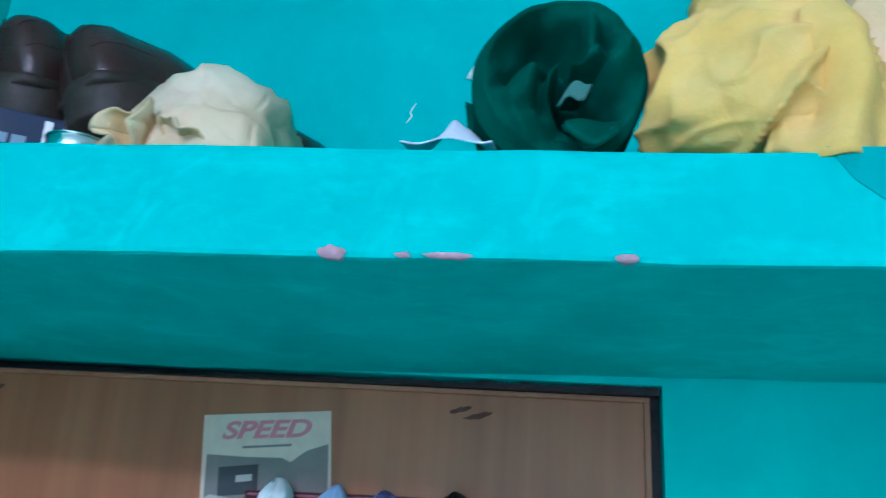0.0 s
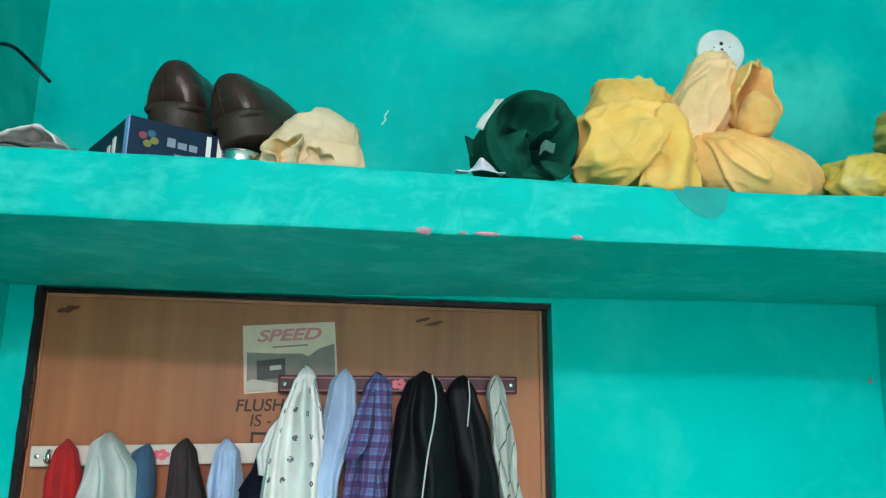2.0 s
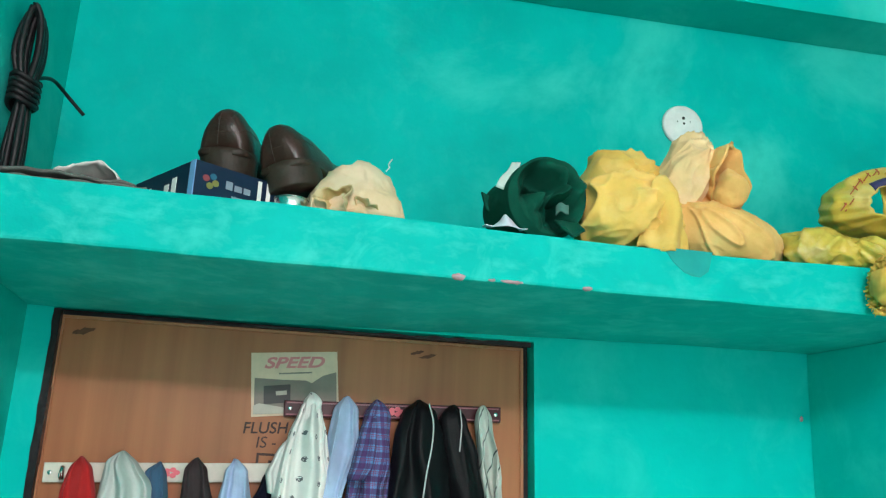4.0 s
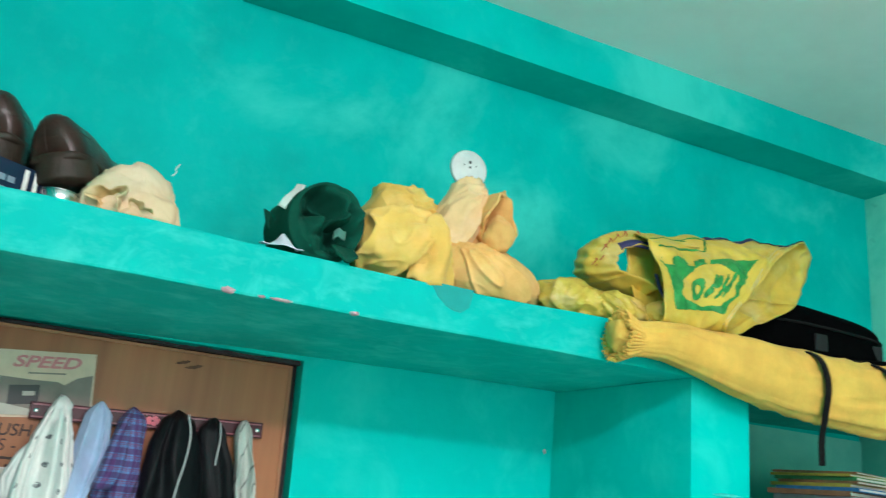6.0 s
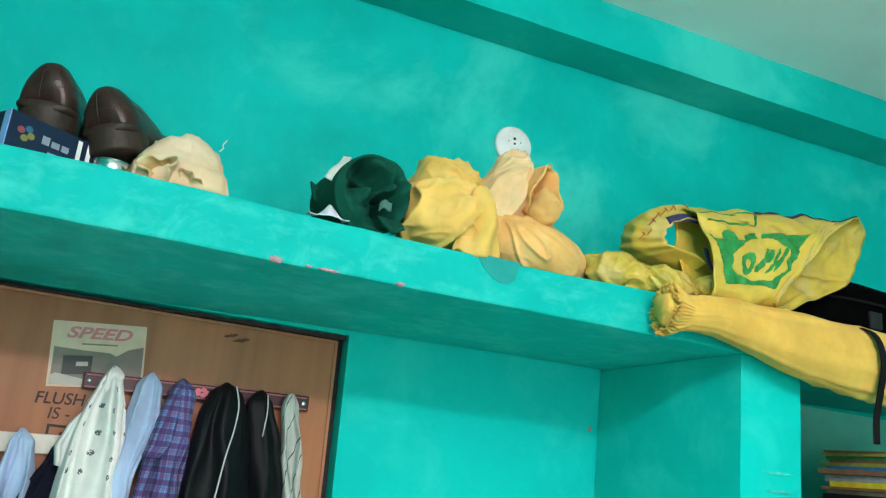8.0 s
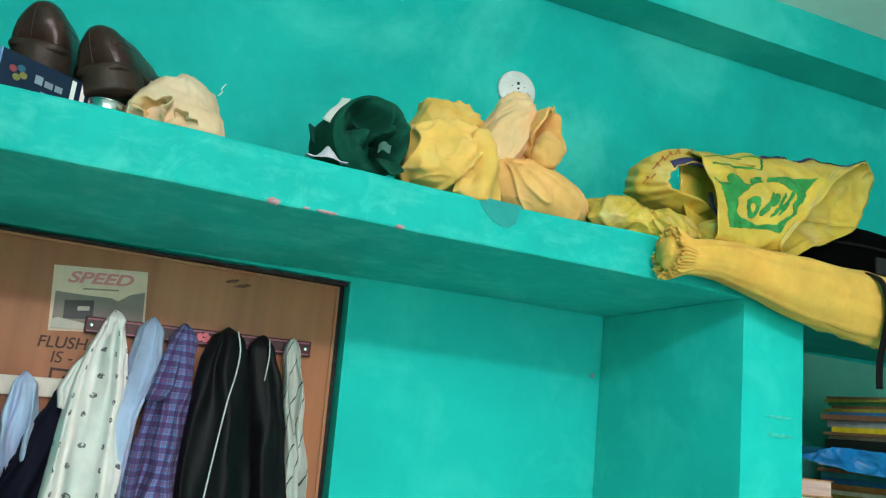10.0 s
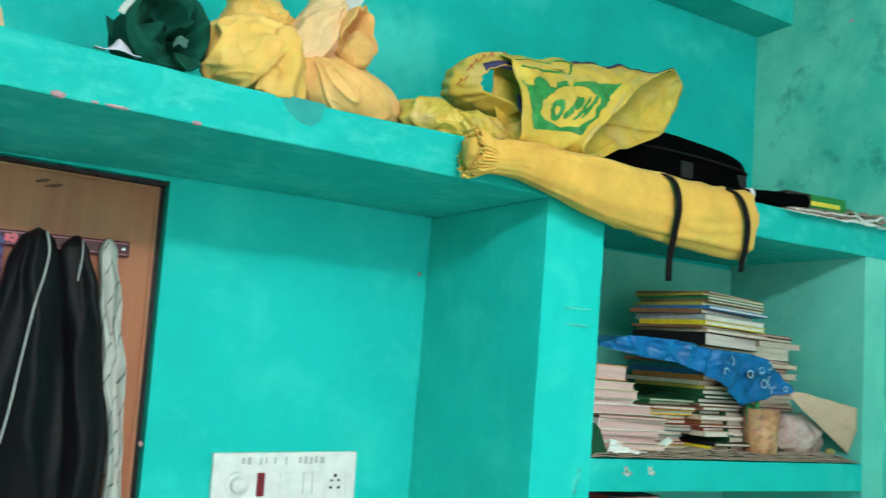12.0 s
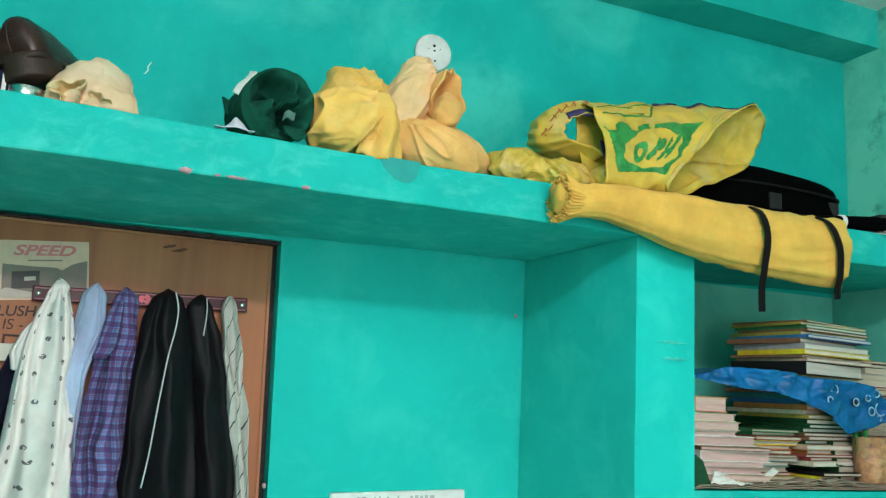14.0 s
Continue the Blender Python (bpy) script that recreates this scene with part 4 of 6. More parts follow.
bm = bmesh.new()
tube(bm, [(-0.680, 0.130, 2.290), (-0.676, 0.165, 2.325), (-0.672, 0.200, 2.344), (-0.670, 0.232, 2.353), (-0.662, 0.258, 2.348), (-0.650, 0.270, 2.337), (-0.635, 0.280, 2.323)], 0.0030, 8, 24)
under(cable, part("loose_end", bm, M_CABLE, cable))

rag = base("grey_rag", "flat folded grey cloth lying on the loft edge", "cloth", (-0.59, 0.06, T))
bm = bmesh.new()
sheet(bm, lambda u, v: (-0.69 + 0.20 * u, 0.008 + 0.15 * v, T + 0.006 + 0.022 * math.sin(math.pi * min(1, u * 1.05)) * (1 - 0.7 * u) * (0.6 + 0.4 * v) + 0.006 * noise.noise(Vector((u * 6, v * 5, 1))) + 0.010 * v), 34, 16, 0.004)
under(rag, part("top_layer", bm, M_GREYCLOTH, rag))
bm = bmesh.new()
sheet(bm, lambda u, v: (-0.66 + 0.185 * u, 0.004 + 0.12 * v, T + 0.003 + 0.003 * noise.noise(Vector((u * 8, v * 5, 4)))), 30, 10, 0.004)
under(rag, part("under_layer", bm, M_GREYCLOTH, rag))
pp = base("white_paper", "crumpled sheet of white paper behind the grey rag", "paper", (-0.55, 0.1, T))
bm = bmesh.new()
sheet(bm, lambda u, v: (-0.63 + 0.115 * u + 0.01 * v, 0.06 + 0.08 * v, T + 0.012 + 0.055 * (u ** 0.7) * (1 - u ** 6) * (1 - 0.25 * v) + 0.006 * noise.noise(Vector((u * 9, v * 6, 7)))), 30, 12, 0.0015)
under(pp, part("sheet", bm, M_PAPER, pp))

# phone carton
AB = math.degrees(math.atan2(0.063, 0.091))
carton = base("phone_carton", "dark navy phone carton with coloured petals on the loft", "carton", (-0.421, 0.010, T), turn=(0, 0, AB))
CW, CD, CH = 0.127, 0.166, 0.051
bm = bmesh.new()
add_box(bm, 0, CW, 0, CD, 0, CH, bevel=0.0012)
part("body", bm, M_NAVY_CARD, carton, smooth=False)
bm = bmesh.new()
add_box(bm, -0.0008, 0.0006, -0.0008, 0.012, 0.0005, CH - 0.0005)
part("edge_strip", bm, M_BLUE_CARD, carton, "light blue corner strip", smooth=False)
for cx, cz, mt in ((0.017, 0.030, M_LOGO_RED), (0.027, 0.034, M_LOGO_BLUE), (0.023, 0.021, M_LOGO_YEL), (0.031, 0.026, M_LOGO_YEL)):
    bm = bmesh.new()
    prism(bm, disc_outline(cx, cz, 0.0049, 0.0044, 18), -0.0007, 0.0005)
    part("petal", bm, mt, carton, smooth=False)
for r in ((0.046, 0.056, 0.023, 0.034), (0.059, 0.070, 0.023, 0.031), (0.073, 0.083, 0.023, 0.031), (0.056, 0.072, 0.013, 0.0155)):
    bm = bmesh.new()
    add_box(bm, r[0], r[1], -0.0007, 0.0005, r[2], r[3])
    part("print_bar", bm, M_GREYPRINT, carton, smooth=False)
for x, w_ in ((0.094, 0.006), (0.108, 0.006)):
    bm = bmesh.new()
    add_box(bm, x, x + w_, -0.0007, 0.0005, 0.004, CH - 0.004)
    part("barcode_strip", bm, M_PAPER, carton, smooth=False)
for y, h in ((0.045, 0.022), (0.065, 0.016), (0.115, 0.020)):
    bm = bmesh.new()
    add_box(bm, -0.0007, 0.0005, y, y + 0.012, 0.014, 0.014 + h)
    part("print_bar", bm, M_PAPER, carton, smooth=False)


def shoe(label, m):
    s = base("shoe", label, "shoe", group="pair of shoes")
    s.matrix_basis = m @ Matrix.Scale(0.95, 4)

    def section(t):
        w_ = np.interp(t, [0, 0.03, 0.10, 0.25, 0.45, 0.62, 0.78, 0.90, 0.97, 1.0], [0.026, 0.035, 0.039, 0.038, 0.038, 0.045, 0.048, 0.040, 0.026, 0.010])
        h = np.interp(t, [0, 0.03, 0.10, 0.25, 0.40, 0.55, 0.72, 0.88, 0.97, 1.0], [0.050, 0.062, 0.067, 0.066, 0.066, 0.060, 0.050, 0.040, 0.028, 0.014])
        return float(w_), float(h)

    def lift(t):
        return float(np.interp(t, [0, 0.3, 0.45, 0.7, 1.0], [0.036, 0.036, 0.024, 0.010, 0.020]))

    L = 0.272
    bm = bmesh.new()
    rings = []
    for i in range(40):
        t = i / 39
        w_, h = section(t)
        z0, ring = lift(t), []
        for j in range(32):
            a = 2 * math.pi * j / 32
            c, q = math.cos(a), math.sin(a)
            up = max(0.0, q)
            x = w_ * math.copysign(abs(c) ** 0.62, c) * (1 - 0.48 * up ** 2.0)
            z = z0 + (h * abs(q) ** 0.8 if q > 0 else -0.004 * abs(q))
            y = L * t - 0.010 * up * (1 - t) * (0.5 if t < 0.1 else 0.2)
            cr = 0.0012 * noise.noise(Vector((x * 40, y * 40, z * 40)))
            if 0.52 < t < 0.72 and q > 0:
                cr -= 0.0018 * math.sin((t - 0.52) * 95) * up
            ring.append((x + cr, y, z + cr))
        rings.append(ring)
    loft(bm, rings)
    part("upper", bm, M_LEATHER, s)
    bm = bmesh.new()
    rings = []
    for k in (0.0, 0.35, 0.7, 1.0):
        ring = []
        for j in range(56):
            a = 2 * math.pi * j / 56
            t = 0.5 - 0.5 * math.cos(a)
            w_, _ = section(min(1, max(0, t)))
            w_ = (w_ + 0.001) * (1.0 if k in (0.35, 0.7) else 0.94)
            ring.append((math.copysign(w_, math.sin(a)) if 0 < j < 56 and abs(math.sin(a)) > 1e-6 else 0.0, -0.003 + (L + 0.006) * t, lift(t) - 0.009 + 0.010 * k))
        rings.append(ring)
    loft(bm, rings)
    part("sole", bm, M_SOLE, s)
    bm = bmesh.new()
    rings = []
    for z, g_ in ((0.0, 0.97), (0.003, 1.0), (0.028, 1.02), (0.0375, 1.03)):
        rings.append([(math.cos(a) * 0.0395 * g_, 0.034 + (0.0395 * math.sin(a) if math.sin(a) < 0 else 0.030 * min(1.0, math.sin(a) * 2.2)) * g_, z) for a in [2 * math.pi * j / 36 for j in range(36)]])
    loft(bm, rings)
    part("heel", bm, M_SOLE, s, "worn dark stacked heel")
    bm = bmesh.new()
    pts = []
    for j in range(25):
        a = -math.pi + math.pi * j / 24
        t = 0.12
        pts.append((0.0388 * math.cos(a), 0.036 + 0.0385 * math.sin(a), 0.0375))
    tube(bm, pts, 0.0011, 6, 60)
    part("welt", bm, M_WELT, s, "reddish brown welt line")
    bm = bmesh.new()
    tube(bm, [(-0.006, -0.001, 0.040), (-0.006, -0.0045, 0.060), (-0.005, -0.006, 0.078), (-0.004, -0.004, 0.090)], 0.0007, 6, 20)
    part("back_seam", bm, M_LEATHER, s)
    for q in (0.42, 0.86):
        pts = []
        for k in range(-10, 11):
            t = 0.30 * (abs(k) / 10) ** 1.6
            w_, h = section(t)
            c = math.sqrt(1 - q * q) ** 0.62 * (1 - 0.48 * q ** 2.0)
            pts.append((math.copysign(w_ * c, k) if k else 0.0, L * t - 0.010 * q * (1 - t) * (0.5 if t < 0.1 else 0.2) - 0.0004, lift(t) + h * q ** 0.8))
        bm = bmesh.new()
        tube(bm, pts, 0.0005, 6, 60)
        part("seam", bm, M_WELT, s)
    return s


shoe("brown leather dress shoe, heel outward, standing on the navy carton", pose(-0.397, 0.070, 2.182, 3, 0, -14))
shoe("brown leather dress shoe leaning beside its pair on the cream bag", pose(-0.309, 0.056, 2.166, 6, -14, -30))

tin = base("tin_lid", "small bright steel tin beside the carton", "tin", (-0.297, 0.045, T))
bm = bmesh.new()
rod(bm, (0, 0, 0), (0, 0, 0.021), 0.0225, 32)
part("body", bm, M_STEEL, tin)
bm = bmesh.new()
tube(bm, [(0.0228 * math.cos(a), 0.0228 * math.sin(a), 0.0195) for a in [2 * math.pi * j / 24 for j in range(25)]], 0.0006, 6, 48)
part("rim", bm, M_STEEL, tin)

bag = base("cream_paper_bag", "crumpled cream paper bag on the loft", "paper bag", (-0.22, 0.09, T))
bm = bmesh.new()
for p in ((-0.272, 0.030, T), (-0.215, 0.018, T), (-0.149, 0.026, T), (-0.147, 0.150, T), (-0.270, 0.150, T), (-0.246, 0.060, 2.202), (-0.208, 0.056, 2.215), (-0.164, 0.074, 2.203), (-0.160, 0.140, 2.196), (-0.236, 0.140, 2.206), (-0.272, 0.055, 2.168), (-0.274, 0.130, 2.168), (-0.200, 0.022, 2.172), (-0.155, 0.032, 2.160)):
    bm.verts.new(p)
hull = bmesh.ops.convex_hull(bm, input=bm.verts[:])
bmesh.ops.bevel(bm, geom=bm.edges[:], offset=0.004, segments=2, affect="EDGES")
bmesh.ops.triangulate(bm, faces=bm.faces[:])
bmesh.ops.subdivide_edges(bm, edges=[e for e in bm.edges if e.calc_length() > 0.012], cuts=3, use_grid_fill=True)
for v in bm.verts:
    v.co += noise.noise_vector(v.co * 26) * 0.0022 + noise.noise_vector(v.co * 70) * 0.0012
    v.co += (v.co - Vector((-0.21, 0.10, 2.16))).normalized() * (0.016 * crumple(v.co, 24, 3) + 0.007 * crumple(v.co, 55, 5))
    v.co.z = max(v.co.z, T)
under(bag, part("body", bm, M_CREAM, bag))
# the mouth's crushed lips stand open towards the room, darker and yellower than the body
for (cx, cy, cz), (dx, dy, dz), R_, sd in (((-0.236, 0.026, 2.148), (-0.35, -0.85, -0.1), 0.021, 1), ((-0.204, 0.026, 2.139), (0.1, -0.9, -0.25), 0.015, 4)):
    d_ = Vector((dx, dy, dz)).normalized()
    e1 = d_.cross(Vector((0, 0, 1))).normalized()
    e2 = e1.cross(d_)

    def lips(u, v):
        a = 2 * math.pi * u
        r = R_ * (0.25 + 0.75 * v) * (1 + 0.28 * math.sin(3 * a + sd) * v + 0.12 * math.sin(7 * a + 2 * sd) * v)
        p = Vector((cx, cy, cz)) + d_ * (0.034 * v - 0.020 + 0.008 * math.sin(2 * a + sd) * v) + e1 * (r * math.cos(a)) + e2 * (r * 0.85 * math.sin(a))
        p += (e1 * math.cos(a) + e2 * math.sin(a)) * 0.016 * crumple(p, 45, sd) * v
        p.z = max(p.z, T + 0.001)
        return p

    bm = bmesh.new()
    sheet(bm, lips, 48, 14, 0.0014)
    under(bag, part("crushed_mouth", bm, M_MOUTH, bag, "deeper yellow crumpled mouth"))
bm = bmesh.new()
sheet(bm, lambda u, v: (-0.272 + 0.085 * u, 0.022 + 0.012 * math.sin(u * 7) + 0.02 * v, T + 0.002 + (0.008 + 0.026 * abs(math.sin(u * 4.6 + 0.5)) ** 0.7) * v), 30, 10, 0.0014)
under(bag, part("folded_flap", bm, M_CREAM, bag))

scrap = base("paper_scrap", "torn scrap of white paper lying on the loft edge", "paper scrap", (-0.02, 0.03, T))
bm = bmesh.new()
sheet(bm, lambda u, v: (-0.040 + 0.058 * u, 0.004 + 0.022 * v + 0.004 * math.sin(u * 9), T + 0.001 + (0.004 + 0.017 * math.exp(-((u - 0.58) / 0.22) ** 2) + 0.005 * noise.noise(Vector((u * 7, 3, 2)))) * v), 26, 10, 0.0012)
under(scrap, part("sheet", bm, plain("lilac_white_paper", (0.66, 0.64, 0.72), 0.75), scrap))

# green roll
green = base("cloth_roll", "rolled bottle-green cloth lying on the loft", "cloth roll", (0.04, 0.15, T))
bm = bmesh.new()
P0, P1 = Vector((0.059, 0.030, T + 0.0605)), Vector((0.040, 0.150, T + 0.061))
ax = (P1 - P0).normalized()
sx, sz = Vector((1, 0, 0)) - ax * ax.x, Vector((0, 0, 1))
sx.normalize()
rings = []
for k in range(26):
    q = 0.06 + 0.94 * k / 25
    ring = []
    for j in range(72):
        a = 2 * math.pi * j / 72
        sw_ = a + (1 - q) * 3.2
        r = 0.0635 * q * (1 + (1 - q) * 0.22 * math.sin(3 * sw_ + 0.7) + 0.08 * (1 - q) * math.sin(7 * sw_))
        depth = -0.034 * (1 - q ** 3) * math.sin(2 * sw_ + 1.2 + 5 * q) + 0.022 * (q - 1) * math.sin(5 * sw_ + 3 * q) + 0.026 * (1 - q) + 0.016 * (q > 0.98)
        p = P0 + sx * math.cos(a) * r * 0.87 + sz * math.sin(a) * r * 0.93
        depth += 0.040 * (1 - q ** 4) * (ridge(p, 17, 2) - 0.45) + 0.012 * (1 - q ** 4) * (ridge(p, 34, 7) - 0.5)
        p = p + ax * depth
        ring.append(p)
    rings.append(ring)
for k in range(1, 24):
    f = k / 23
    ring = []
    for j in range(72):
        a = 2 * math.pi * j / 72
        r = 0.0640 * (1.03 - 0.08 * f) * (1 + 0.025 * math.sin(2 * a + f * 3) + 0.035 * noise.noise(Vector((math.cos(a) * 1.6, math.sin(a) * 1.6, f * 3))))
        p = P0.lerp(P1, 0.07 + 0.93 * f) + sx * math.cos(a) * r * 0.90 + sz * math.sin(a) * r * 0.93
        p.z = max(p.z, T)
        ring.append(p)
    rings.append(ring)
loft(bm, rings)
under(green, part("roll", bm, M_GREEN, green))
bm = bmesh.new()


sheet(bm, lambda u, v: (-0.013 + 0.026 * u + 0.012 * v * (1 - 0.3 * u), 0.068 - 0.016 * v + 0.010 * u, 2.205 + 0.044 * u - 0.010 * v * (1 - 0.5 * u) + 0.003 * math.sin(u * 6)), 12, 8, 0.0012)
under(green, part("label_tag", bm, M_PAPER, green, "white paper tag"))
bm = bmesh.new()
sheet(bm, lambda u, v: (-0.016 + 0.016 * u - 0.006 * v, 0.110 + 0.01 * v, T + 0.055 + 0.030 * v - 0.008 * u), 8, 8, 0.004)
under(green, part("tie_end", bm, M_GREEN, green))

bm = bmesh.new()
sheet(bm, lambda u, v: (0.058 + 0.016 * u + 0.004 * v, 0.008 + 0.012 * v - 0.006 * u, 2.152 + 0.016 * v + 0.006 * u + 0.004 * math.sin(u * 5)), 12, 10, 0.0016)
under(green, part("lining_fold", bm, M_GREEN_PALE, green, "washed-out green lining"))

bm = bmesh.new()
sheet(bm, lambda u, v: (0.062 + 0.034 * u, -0.004 + 0.030 * (1 - v) - 0.003 * math.sin(u * 6), T + 0.022 - (0.018 + 0.010 * math.sin(math.pi * u) ** 2) * v), 16, 10, 0.004)
under(green, part("loose_corner", bm, M_GREEN, green))
# yellow bundle
yb = base("cloth_bundle", "yellow cloth bundle knotted at the top on the loft edge", "cloth bundle", (0.26, 0.1, T))
bm = bmesh.new()
blob(bm, (0.200, 0.125, 2.236), (0.066, 0.062, 0.062), 3, fold=0.008, freq=9, rough=0.15, square=0.92, pleat=((0.75, -0.25, 0.3), 5, 0.006), detail=6, crush=(0.008, 16), rays=((0.240, 0.030, 2.236), 2.2, 0.009))
under(yb, part("upper_wrap", bm, M_YEL, yb, "lemon yellow wrapped top"))
bm = bmesh.new()
blob(bm, (0.186, 0.080, 2.184), (0.070, 0.074, 0.058), 5, fold=0.009, freq=8, rough=0.12, square=0.82, floor=T - 0.001, lean=(0.10, 0.10), pleat=((0.80, -0.35, 0.45), 4, 0.008), detail=6, crush=(0.008, 15), rays=((0.240, 0.020, 2.232), 2.0, 0.012))
under(yb, part("wrap", bm, M_YEL, yb, "lemon yellow wrapped side"))


def flap(u, v):
    """A cone of cloth that opens downwards over the slab's edge, pinched at its top."""
    w_ = 0.012 + 0.052 * v ** 0.8
    a = (u - 0.5) * 2.4
    x = 0.230 - 0.014 * v + w_ * math.sin(a) * 0.60
    y = 0.034 - 0.012 * v - w_ * (math.cos(a) - 0.36) * 0.62 * (1 - 0.25 * v * v)
    z = 2.236 - 0.120 * v - 0.006 * v * math.sin(a * 1.3 + 0.2) + 0.003 * v * math.sin(a * 5)
    d = 0.005 * v * math.sin(a * 4 + 1.5 * v) + 0.022 * crumple(Vector((x, y, z * 0.6)), 26, 4)
    return Vector((x + d * math.sin(a), y - d, z))


bm = bmesh.new()
sheet(bm, flap, 40, 24, 0.003)
under(yb, part("hanging_flap", bm, M_YEL, yb))
bm = bmesh.new()
blob(bm, (0.336, 0.085, 2.162), (0.088, 0.072, 0.056), 11, fold=0.006, freq=8, rough=0.12, square=0.95, floor=T - 0.001, lean=(-0.50, 0), pleat=((-0.5, -0.2, 0.8), 3, 0.004), detail=6, crush=(0.006, 13), rays=((0.285, 0.030, 2.215), 2.0, 0.007))
under(yb, part("base_fold", bm, M_YEL_WARM, yb, "warm yellow lower side"))
bm = bmesh.new()
blob(bm, (0.279, 0.085, 2.254), (0.040, 0.040, 0.074), 14, fold=0.006, freq=12, rough=0.12, square=0.9, lean=(0.36, 0.0), pleat=((0.2, 0.0, 1.0), 3, 0.004), detail=6, crush=(0.006, 20), rays=((0.318, 0.060, 2.345), 2.4, 0.006))
under(yb, part("twisted_end", bm, M_YEL_PALE, yb, "faded pale twisted cloth end"))
# the open curled end
bm = bmesh.new()
CO, AX = Vector((0.343, 0.050, 2.262)), Vector((0.36, -0.92, -0.10)).normalized()
ux = AX.cross(Vector((0, 0, 1))).normalized()
uz = ux.cross(AX)


def curl(u, v):
    a = 2 * math.pi * u
    r = 0.010 + 0.025 * (v ** 0.45) + 0.004 * math.sin(3 * a + 1) * v + 0.003 * math.sin(7 * a + 3 * v) * v
    top = max(0.0, math.sin(a)) ** 2
    p = CO - AX * (0.052 * (1 - v) ** 1.3) + ux * (math.cos(a) * r * 0.92 - 0.012 * top) + uz * (math.sin(a) * r * (1.38 + 0.08 * top)) + AX * 0.014 * math.sin(2 * a + 0.6) * v
    return p + (ux * math.cos(a) + uz * math.sin(a)) * 0.012 * crumple(p, 26, 3)


sheet(bm, curl, 64, 18, 0.004)
under(yb, part("open_end", bm, M_YEL_WARM, yb, "open curled yellow cloth end"))
bm = bmesh.new()
blob(bm, (0.334, 0.118, 2.225), (0.042, 0.042, 0.058), 17, fold=0.008, freq=12, rough=0.15)
under(yb, part("gathered_cloth", bm, M_YEL_WARM, yb))
bm = bmesh.new()
blob(bm, (0.345, 0.056, 2.232), (0.026, 0.026, 0.030), 25, fold=0.005, freq=9, rough=0.15, crush=(0.012, 26))
under(yb, part("lip_fold", bm, M_YEL_WARM, yb))

disc = base("ceiling_rose", "round white plastic junction cover screwed on the wall", "junction cover", (0.436, YB, 2.483))
bm = bmesh.new()
rod(bm, (0, 0.0, 0), (0, -0.009, 0), 0.0425, 48, 0.041)
part("cover", bm, M_WHITE, disc)
for x, z, r in ((0.0, 0.014, 0.0034), (0.001, 0.003, 0.0024), (0.003, -0.020, 0.0024), (-0.013, 0.006, 0.0012), (0.014, 0.008, 0.0012)):
    bm = bmesh.new()
    rod(bm, (x, -0.0098, z), (x, -0.0085, z), r, 12)
    part("hole", bm, M_INK, disc, "dark hole")

# thin plastic bag
pb = base("plastic_bag", "crumpled thin yellow plastic bag on the loft edge", "plastic bag", (0.53, 0.06, T))
bm = bmesh.new()
blob(bm, (0.505, 0.070, 2.150), (0.068, 0.055, 0.036), 21, fold=0.010, freq=14, square=0.95, floor=T - 0.001, lean=(-0.2, 0), crush=(0.014, 24), rays=((0.535, 0.050, 2.190), 3.0, 0.008))
blob(bm, (0.580, 0.045, 2.140), (0.055, 0.045, 0.030), 23, fold=0.010, freq=14, square=0.95, floor=T - 0.001, lean=(-0.3, 0), crush=(0.014, 24), rays=((0.535, 0.050, 2.190), 3.0, 0.008))
under(pb, part("film", bm, M_FILM, pb))
bm = bmesh.new()
tube(bm, [(0.440, 0.060, 2.160), (0.480, 0.060, 2.182), (0.520, 0.075, 2.190)], 0.004, 8, 20, flat=2.0, side=(0, 1, 0.4))
under(pb, part("stripe", bm, M_SACKNAVY, pb, "navy blue stripe"))

# woven sack with an open mouth
sack = base("woven_sack", "slumped yellow woven sack with green printed emblem and open mouth", "sack", (0.75, 0.05, T))


def skin(s, a):
    """The sack's skin: s along it from the folded end to the mouth, a round it from the front's foot."""
    c, q = math.cos(a), math.sin(a)
    height = 0.084 + 0.027 * s
    x = 0.602 + 0.308 * s + (0.088 * c * (1 + 0.8 * q if c > 0 and q < 0 else 1) + (0.112 if q > 0 else 0.155) * q) * s ** 1.5
    y = 0.006 + (0.038 + 0.010 * s) * c + 0.032 * q
    z = 2.204 + 0.031 * s + height * math.copysign(abs(q) ** 0.85, q)
    p = Vector((x, y, z))
    k = 0.006 * (ridge(p, 11, 5) - 0.5) + 0.013 * crumple(p, 17, 5) + 0.006 * crumple(p, 40, 8) + 0.003 * math.sin(s * 30 + 3 * q) * (s > 0.85)
    return p + Vector((0, c, q)) * k


bm = bmesh.new()
sheet(bm, lambda u, v: skin(u, 2 * math.pi * v), 56, 84, 0.0022)
under(sack, part("body", bm, M_SACK, sack))


